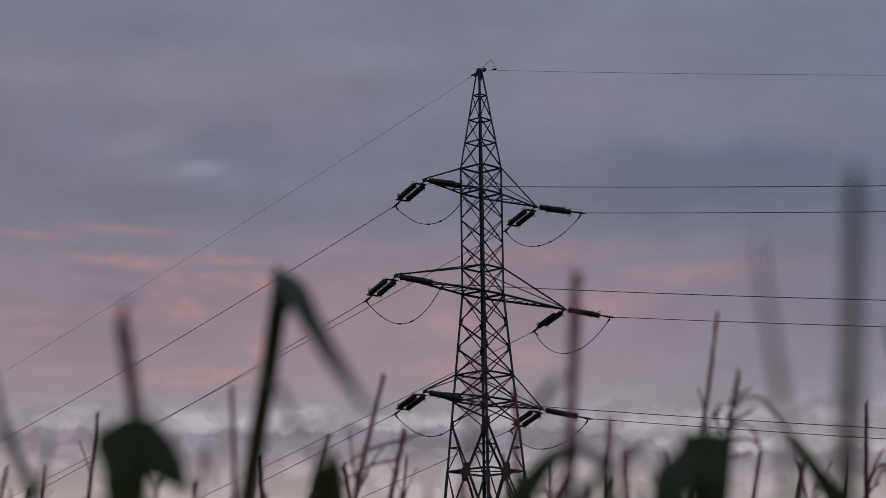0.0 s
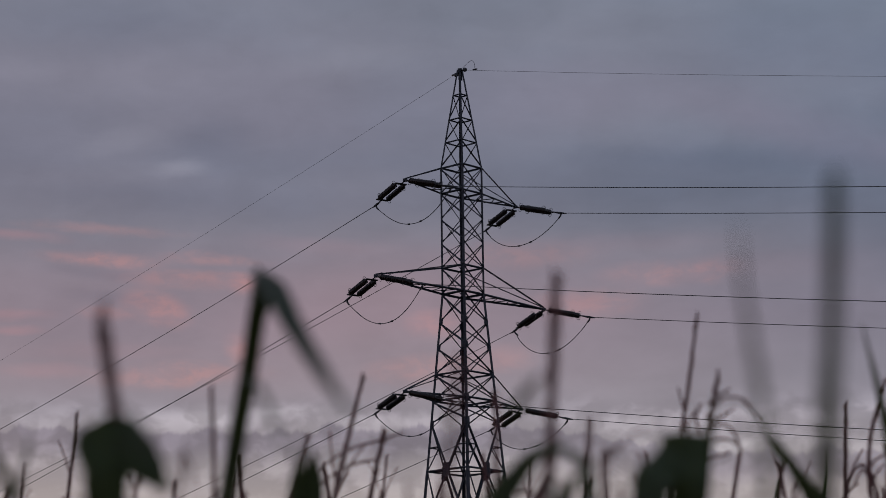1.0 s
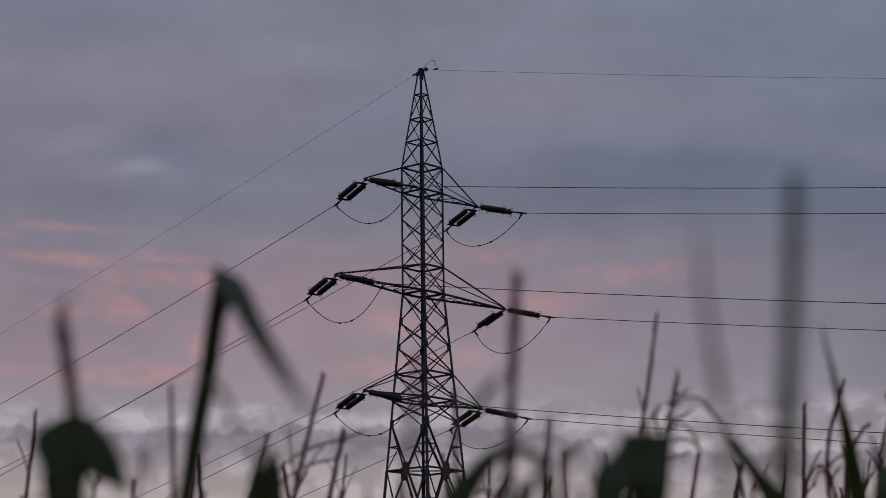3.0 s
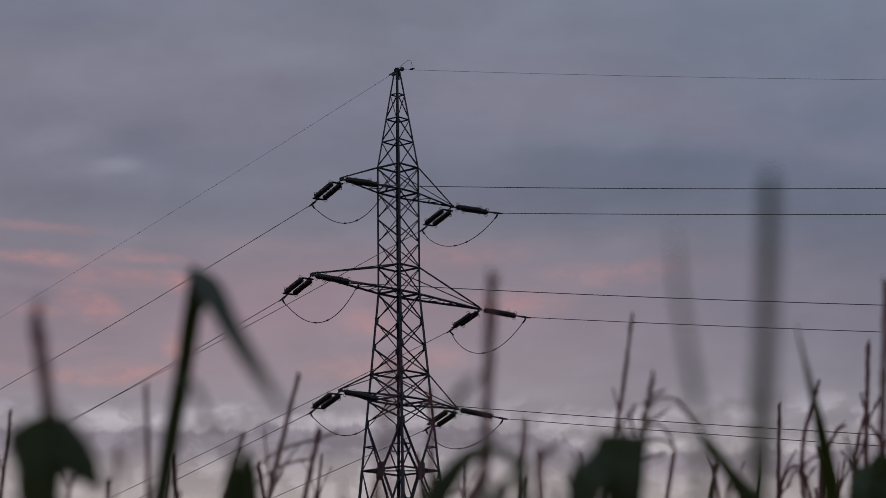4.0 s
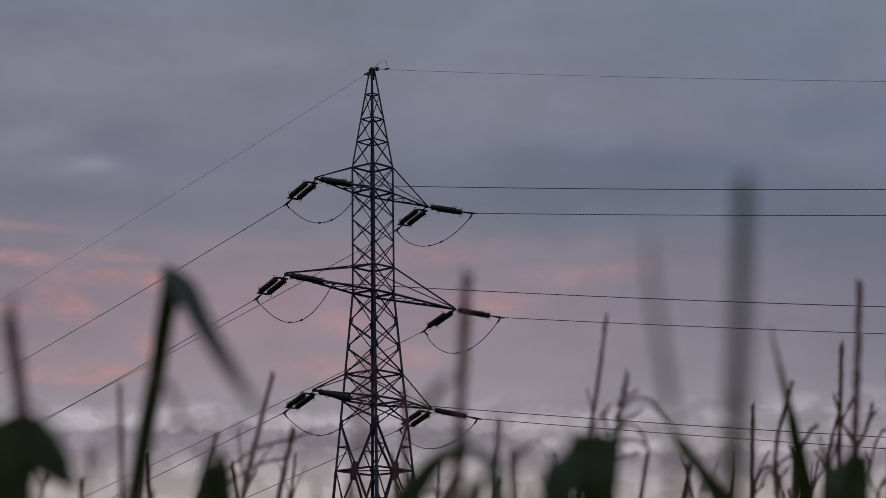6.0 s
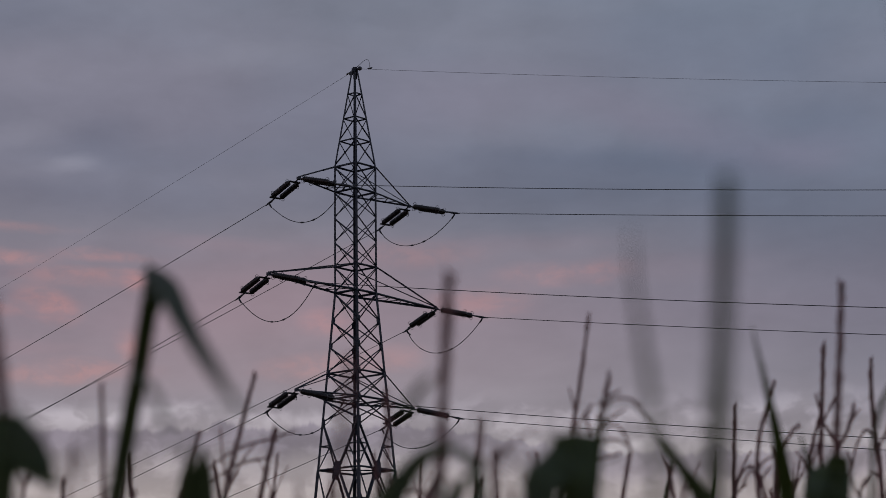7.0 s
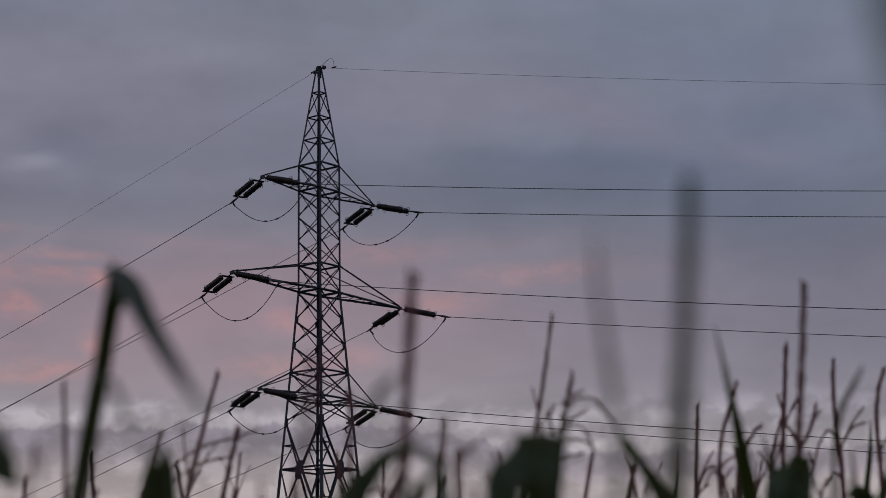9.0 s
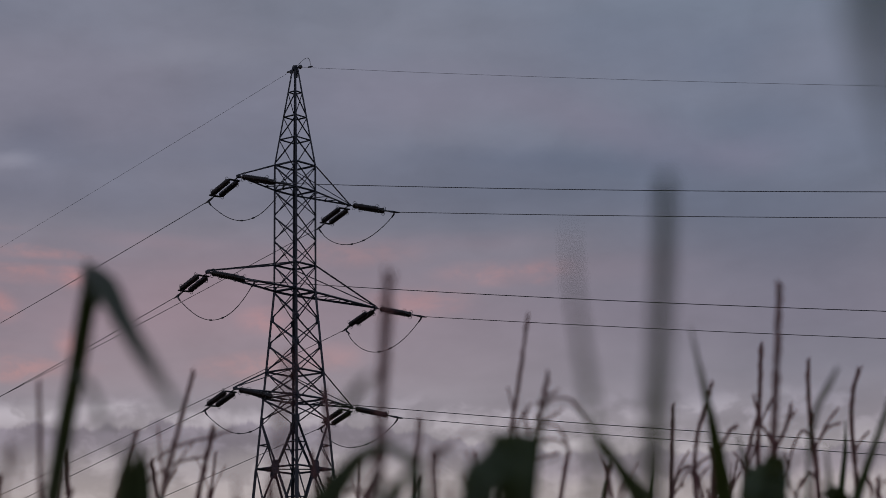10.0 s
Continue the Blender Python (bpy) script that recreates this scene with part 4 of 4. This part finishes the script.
maize(1.80, 7.50, (1.798, 7.500, 2.360), (1.824, 7.500, 2.868), 0.0080, (), [
    dict(rib=[(1.731, 7.500, 2.342), (1.748, 7.500, 2.487), (1.764, 7.500, 2.596), (1.771, 7.500, 2.697)], widths=[0.0161, 0.0161, 0.0125, 0.0036], roll=40),
], seed=23, label="tall green maize plant with a dry brown tassel", reach=1.0, bend=[(1.796, 7.500, 2.541), (1.790, 7.500, 2.684), (1.802, 7.500, 2.794)], twigs=[
    [(1.793, 7.500, 2.585), (1.815, 7.500, 2.629), (1.847, 7.500, 2.662)],
    [(1.800, 7.500, 2.469), (1.828, 7.500, 2.519), (1.847, 7.500, 2.450)],
])
maize(1.52, 8.00, (1.521, 8.000, 2.412), (1.586, 8.000, 2.789), 0.0069, (), (), seed=61, label="tall green maize plant with a dry brown tassel", reach=1.0, bend=[(1.538, 8.000, 2.610), (1.553, 8.000, 2.681), (1.567, 8.000, 2.735)], twigs=[
    [(1.537, 8.000, 2.584), (1.520, 8.000, 2.633), (1.498, 8.000, 2.662)],
])
maize(1.47, 8.50, (1.473, 8.500, 2.465), (1.444, 8.500, 2.685), 0.0055, (), (), seed=62, label="tall green maize plant with a dry brown tassel", reach=1.0, bend=[(1.470, 8.500, 2.566), (1.458, 8.500, 2.627), (1.449, 8.500, 2.658)])
maize(1.32, 7.50, (1.318, 7.500, 2.363), (1.326, 7.500, 2.613), 0.0048, (), (), seed=63, label="tall green maize plant with a dry brown tassel", reach=1.0, bend=[(1.327, 7.500, 2.470), (1.334, 7.500, 2.547), (1.332, 7.500, 2.582)], twigs=[
    [(1.330, 7.500, 2.506), (1.348, 7.500, 2.549), (1.360, 7.500, 2.574)],
])
maize(1.36, 8.50, (1.355, 8.500, 2.466), (1.434, 8.500, 2.675), 0.0055, (), (), seed=64, label="tall green maize plant with a dry brown tassel", reach=1.0, bend=[(1.364, 8.500, 2.575), (1.379, 8.500, 2.634), (1.405, 8.500, 2.671)])
maize(0.07, 5.00, (0.066, 5.000, 2.117), (0.061, 5.000, 2.404), 0.0048, (), (), seed=65, label="tall green maize plant with a dry brown tassel", reach=1.0, bend=[(0.067, 5.000, 2.212), (0.066, 5.000, 2.296), (0.064, 5.000, 2.357)])
maize(0.14, 5.00, (0.139, 5.000, 2.116), (0.185, 5.000, 2.263), 0.0048, (), (), seed=66, label="tall green maize plant with a dry brown tassel", reach=1.0, bend=[(0.150, 5.000, 2.175), (0.167, 5.000, 2.211), (0.179, 5.000, 2.240)], twigs=[
    [(0.147, 5.000, 2.166), (0.128, 5.000, 2.190), (0.107, 5.000, 2.185)],
])
maize(1.19, 8.00, (1.192, 8.000, 2.416), None, 0.0060, (), [
    dict(rib=[(1.190, 8.000, 2.416), (1.203, 8.000, 2.511), (1.216, 8.000, 2.588), (1.228, 8.000, 2.668)], widths=[0.0209, 0.0209, 0.0152, 0.0048], roll=40),
], seed=67, label="maize plant with one slim upright leaf", reach=1.0)
maize(1.03, 8.00, (1.035, 8.000, 2.417), None, 0.0060, (), [
    dict(rib=[(1.035, 8.000, 2.417), (1.048, 8.000, 2.509), (1.060, 8.000, 2.576), (1.069, 8.000, 2.637)], widths=[0.0171, 0.0171, 0.0114, 0.0038], roll=40),
], seed=68, label="maize plant with one slim upright leaf", reach=1.0)
maize(0.87, 4.50, (0.875, 4.500, 2.057), None, 0.0060, (), [
    dict(rib=[(0.874, 4.500, 2.057), (0.872, 4.500, 2.132), (0.862, 4.500, 2.184), (0.850, 4.500, 2.232)], widths=[0.0096, 0.0096, 0.0086, 0.0032], roll=40),
], seed=69, label="maize plant with one slim upright leaf", reach=1.0)
maize(1.09, 4.60, (1.086, 4.600, 2.061), None, 0.0060, (), [
    dict(rib=[(1.080, 4.600, 2.066), (1.114, 4.600, 2.155), (1.143, 4.600, 2.227), (1.174, 4.600, 2.306), (1.201, 4.600, 2.380)], widths=[0.0197, 0.0153, 0.0109, 0.0088, 0.0033], roll=35),
    dict(rib=[(1.080, 4.600, 2.066), (1.071, 4.600, 2.111), (1.027, 4.500, 2.119), (0.985, 4.400, 2.099)], widths=[0.0263, 0.0285, 0.0214, 0.0063], roll=40),
], seed=37, label="maize plant with slanting narrow leaves", reach=1.0)
maize(0.85, 3.90, (0.851, 3.900, 1.996), None, 0.0060, (), [
    dict(rib=[(0.850, 3.900, 1.996), (0.857, 3.900, 2.118), (0.852, 3.800, 2.177), (0.859, 3.750, 2.203), (0.866, 3.700, 2.228)], widths=[0.0056, 0.0065, 0.0072, 0.0080, 0.0035], roll=35),
    dict(rib=[(0.885, 3.900, 1.986), (0.888, 3.900, 2.061), (0.886, 3.900, 2.127)], widths=[0.0093, 0.0084, 0.0037], roll=35),
], seed=38, label="maize plant with slanting narrow leaves", reach=1.0)
maize(0.67, 3.30, (0.667, 3.300, 1.991), None, 0.0060, (), [
    dict(rib=[(0.677, 3.300, 2.034), (0.671, 3.300, 2.005), (0.656, 3.250, 1.969), (0.652, 3.250, 1.915)], widths=[0.0267, 0.0408, 0.0464, 0.0448], roll=-25, fold=0.15),
    dict(rib=[(0.660, 3.300, 2.021), (0.635, 3.250, 1.996), (0.618, 3.200, 1.964), (0.613, 3.200, 1.910)], widths=[0.0157, 0.0263, 0.0259, 0.0198], roll=-25),
    dict(rib=[(0.682, 3.300, 2.015), (0.675, 3.200, 1.980), (0.669, 3.100, 1.952), (0.655, 3.000, 1.904)], widths=[0.0079, 0.0122, 0.0133, 0.0071], roll=30),
], seed=41, label="maize plant with broad dark leaves bent over its top", reach=1.0)
maize(-0.70, 5.00, (-0.702, 5.000, 2.117), (-0.691, 5.000, 2.230), 0.0037, (), (), seed=49, label="maize plant with a short forked brown tassel", reach=1.0, bend=[(-0.698, 5.000, 2.188)], twigs=[
    [(-0.698, 5.000, 2.198), (-0.708, 5.000, 2.225), (-0.715, 5.000, 2.239)],
    [(-0.697, 5.000, 2.203), (-0.684, 5.000, 2.224), (-0.675, 5.000, 2.239)],
])
maize(-0.68, 5.50, (-0.683, 5.500, 2.167), (-0.676, 5.500, 2.281), 0.0041, (), (), seed=50, label="tall green maize plant with a dry brown tassel", reach=1.0, bend=[(-0.679, 5.500, 2.233)])
maize(-0.94, 6.00, (-0.937, 6.000, 2.222), (-0.959, 6.000, 2.347), 0.0039, (), (), seed=51, label="tall green maize plant with a dry brown tassel", reach=1.0, bend=[(-0.947, 6.000, 2.308)])
maize(0.83, 6.00, (0.828, 6.000, 2.197), (0.838, 6.000, 2.334), 0.0039, (), (), seed=52, label="tall green maize plant with a dry brown tassel", reach=1.0, bend=[(0.825, 6.000, 2.284)], twigs=[
    [(0.828, 6.000, 2.295), (0.846, 6.000, 2.318), (0.861, 6.000, 2.327)],
])
maize(1.61, 6.50, (1.614, 6.500, 2.243), (1.622, 6.500, 2.392), 0.0049, (), (), seed=53, label="tall green maize plant with a dry brown tassel", reach=1.0, bend=[(1.613, 6.500, 2.337)], twigs=[
    [(1.615, 6.500, 2.346), (1.631, 6.500, 2.374), (1.644, 6.500, 2.384)],
    [(1.615, 6.500, 2.337), (1.602, 6.500, 2.365), (1.596, 6.500, 2.384)],
])
maize(1.37, 6.50, (1.374, 6.500, 2.244), (1.406, 6.500, 2.386), 0.0042, (), (), seed=54, label="tall green maize plant with a dry brown tassel", reach=1.0, bend=[(1.385, 6.500, 2.338)], twigs=[
    [(1.385, 6.500, 2.335), (1.370, 6.500, 2.373), (1.368, 6.500, 2.398)],
])
maize(-0.02, 1.75, (-0.017, 1.750, 1.781), (-0.003, 1.750, 1.905), 0.0032, (), (), seed=44, label="maize plant with a slim brown spike", reach=1.0, bend=[(-0.012, 1.750, 1.831), (-0.008, 1.750, 1.869)])
maize(0.55, 5.00, (0.553, 5.000, 2.099), (0.581, 5.000, 2.263), 0.0037, (), (), seed=24, label="tall green maize plant with a dry brown tassel", reach=1.0, bend=[(0.565, 5.000, 2.182), (0.576, 5.000, 2.243)])
maize(0.85, 6.50, (0.847, 6.500, 2.248), (0.875, 6.500, 2.436), 0.0035, (), (), seed=25, label="tall green maize plant with a dry brown tassel", reach=1.0, bend=[(0.863, 6.500, 2.372)])
maize(0.68, 4.50, (0.675, 4.500, 2.048), (0.687, 4.500, 2.196), 0.0029, (), (), seed=26, label="tall green maize plant with a dry brown tassel", reach=1.0, bend=[(0.681, 4.500, 2.134)])
maize(-0.32, 2.60, (-0.318, 2.600, 1.868), (-0.310, 2.600, 1.957), 0.0025, (), (), seed=27, label="maize plant with a short drooping brown tassel", reach=1.0, bend=[(-0.313, 2.600, 1.918)], twigs=[
    [(-0.313, 2.600, 1.924), (-0.309, 2.600, 1.949), (-0.301, 2.600, 1.936), (-0.297, 2.600, 1.911)],
])
maize(0.10, 3.40, (0.095, 3.400, 1.941), (0.125, 3.400, 2.057), 0.0033, (), (), seed=28, label="maize plant with a short tangled brown tassel", reach=1.0, bend=[(0.115, 3.400, 2.001), (0.123, 3.400, 2.042)], twigs=[
    [(0.112, 3.400, 1.993), (0.128, 3.400, 2.015), (0.144, 3.400, 2.001)],
    [(0.105, 3.400, 1.973), (0.092, 3.400, 1.999), (0.073, 3.400, 1.996)],
    [(0.117, 3.400, 2.006), (0.136, 3.400, 1.989), (0.154, 3.400, 1.997)],
    [(0.104, 3.400, 1.981), (0.112, 3.400, 2.014), (0.104, 3.400, 2.023)],
])
maize(0.16, 3.20, (0.161, 3.200, 1.921), (0.170, 3.200, 2.071), 0.0038, (), (), seed=29, label="tall green maize plant with a dry brown tassel", reach=1.0, bend=[(0.164, 3.200, 1.989), (0.167, 3.200, 2.035)])
maize(0.19, 3.20, (0.187, 3.200, 1.920), (0.187, 3.200, 2.017), 0.0034, (), (), seed=48, label="tall green maize plant with a dry brown tassel", reach=1.0, bend=[(0.188, 3.200, 1.981)], twigs=[
    [(0.188, 3.200, 2.016), (0.193, 3.200, 2.029), (0.207, 3.200, 2.035)],
])
maize(0.15, 0.50, (0.152, 0.500, 1.782), None, 0.0050, (), [
    dict(rib=[(0.152, 0.500, 1.783), (0.143, 0.500, 1.794), (0.131, 0.490, 1.779), (0.126, 0.480, 1.760), (0.125, 0.470, 1.742), (0.125, 0.460, 1.719)], widths=[0.0036, 0.0107, 0.0145, 0.0128, 0.0078, 0.0007], roll=30),
], seed=32, label="young maize plant with one leaf hanging from a fold", reach=1.0)

# near leaves that rise into view in front of the rest
maize(0.03, 2.25, (0.0, 2.2, 1.75), None, 0.005, (), [
    dict(start=(0.043, 2.200, 1.925), azimuth=88, rise=62, length=0.052, width=0.009, droop=20, twist=80, taper=4),
], seed=39, label="maize plant with a slim upright leaf", reach=0.78)
maize(0.035, 2.9, (0.035, 2.900, 1.933), (0.041, 2.900, 2.067), 0.0021, (), seed=45, reach=1.0)
maize(0.169, 2.895, (0.170, 2.895, 1.925), (0.169, 2.895, 1.993), 0.0030, [(90, 0.55, 0.065, 62, 26), (88, 0.75, 0.075, 48, 30), (270, 0.3, 0.04, 70, 10)], seed=46, reach=1.0)


# low slim tops close by, far out of focus
for i in range(16):
    d = rand.uniform(2.4, 3.8)
    x = rand.uniform(-0.19, 0.25) * d
    z = EYE + d * rand.uniform(0.104, 0.124)
    maize(x, d, (x, d, z - 0.22), (x + rand.uniform(-0.02, 0.02), d, z), rand.uniform(0.0028, 0.0045), fan(rand, rand.choice((0, 1, 2)), (0.06, 0.12)), [
        dict(start=(x, d, z - 0.24), azimuth=rand.choice((85, 95, 265, 275)), rise=rand.uniform(55, 80), length=rand.uniform(0.16, 0.24), width=0.022, droop=rand.uniform(20, 90), twist=60),
    ], seed=200 + i, reach=1.0)

# the rest of the near field: tassels of lower plants
for i in range(30):
    d = rand.uniform(4.6, 8.6)
    x = rand.uniform(-0.21, 0.27) * d
    if abs(x / d - 0.158) < 0.014:
        x += 0.03 * d
    z = EYE + d * rand.uniform(0.112, 0.134 if x < 0.12 * d else 0.146)
    base = z - rand.uniform(0.16, 0.26)
    lean = rand.uniform(-0.05, 0.05)
    maize(x - lean, d, (x - lean * 0.6, d, base), (x + lean * 0.4, d, z), rand.uniform(0.0045, 0.006), fan(rand, rand.choice((0, 2, 3, 4, 5)), (0.10, 0.19)), seed=100 + i, reach=1.1)


# the field beyond, below the line of sight
def build_field():
    rng = np.random.default_rng(5)
    rows_x, rows_y = np.meshgrid(np.arange(-16.0, 16.1, 0.75), np.arange(2.2, 76.0, 0.55))
    px = (rows_x + rng.normal(0, 0.05, rows_x.shape)).ravel()
    py = (rows_y + rng.normal(0, 0.12, rows_y.shape)).ravel()
    verts, faces = [], []
    for x, y in zip(px, py):
        h = min(2.25, 1.45 + 0.075 * math.hypot(x, y)) * rng.uniform(0.92, 1.0)
        b = len(verts)
        for z, r in ((0.0, 0.014), (h, 0.005)):
            for k in range(3):
                verts.append((x + r * math.cos(2.1 * k), y + r * math.sin(2.1 * k), z))
        faces += [(b + k, b + (k + 1) % 3, b + 3 + (k + 1) % 3, b + 3 + k) for k in range(3)]
        a0 = rng.uniform(0, 3.1)
        for j in range(6):
            a = a0 + math.pi * (j % 2) + rng.uniform(-0.4, 0.4)
            z0 = h * (0.25 + 0.11 * j)
            ca, sa = math.cos(a), math.sin(a)
            b = len(verts)
            for s, dz, w in ((0.0, 0.0, 0.02), (0.16, 0.16, 0.035), (0.36, 0.17, 0.032), (0.52, -0.06, 0.004)):
                for e in (-1, 1):
                    verts.append((x + ca * s - sa * w * e, y + sa * s + ca * w * e, z0 + dz))
            faces += [(b + 2 * k, b + 2 * k + 1, b + 2 * k + 3, b + 2 * k + 2) for k in range(3)]
    mesh = bpy.data.meshes.new("maize_field")
    mesh.from_pydata(verts, [], faces)
    mesh.materials.append(LEAF)
    tagged(new("maize_field", mesh), "dense green maize crop in rows round the pylon", "crop field", kind="stuff")


build_field()
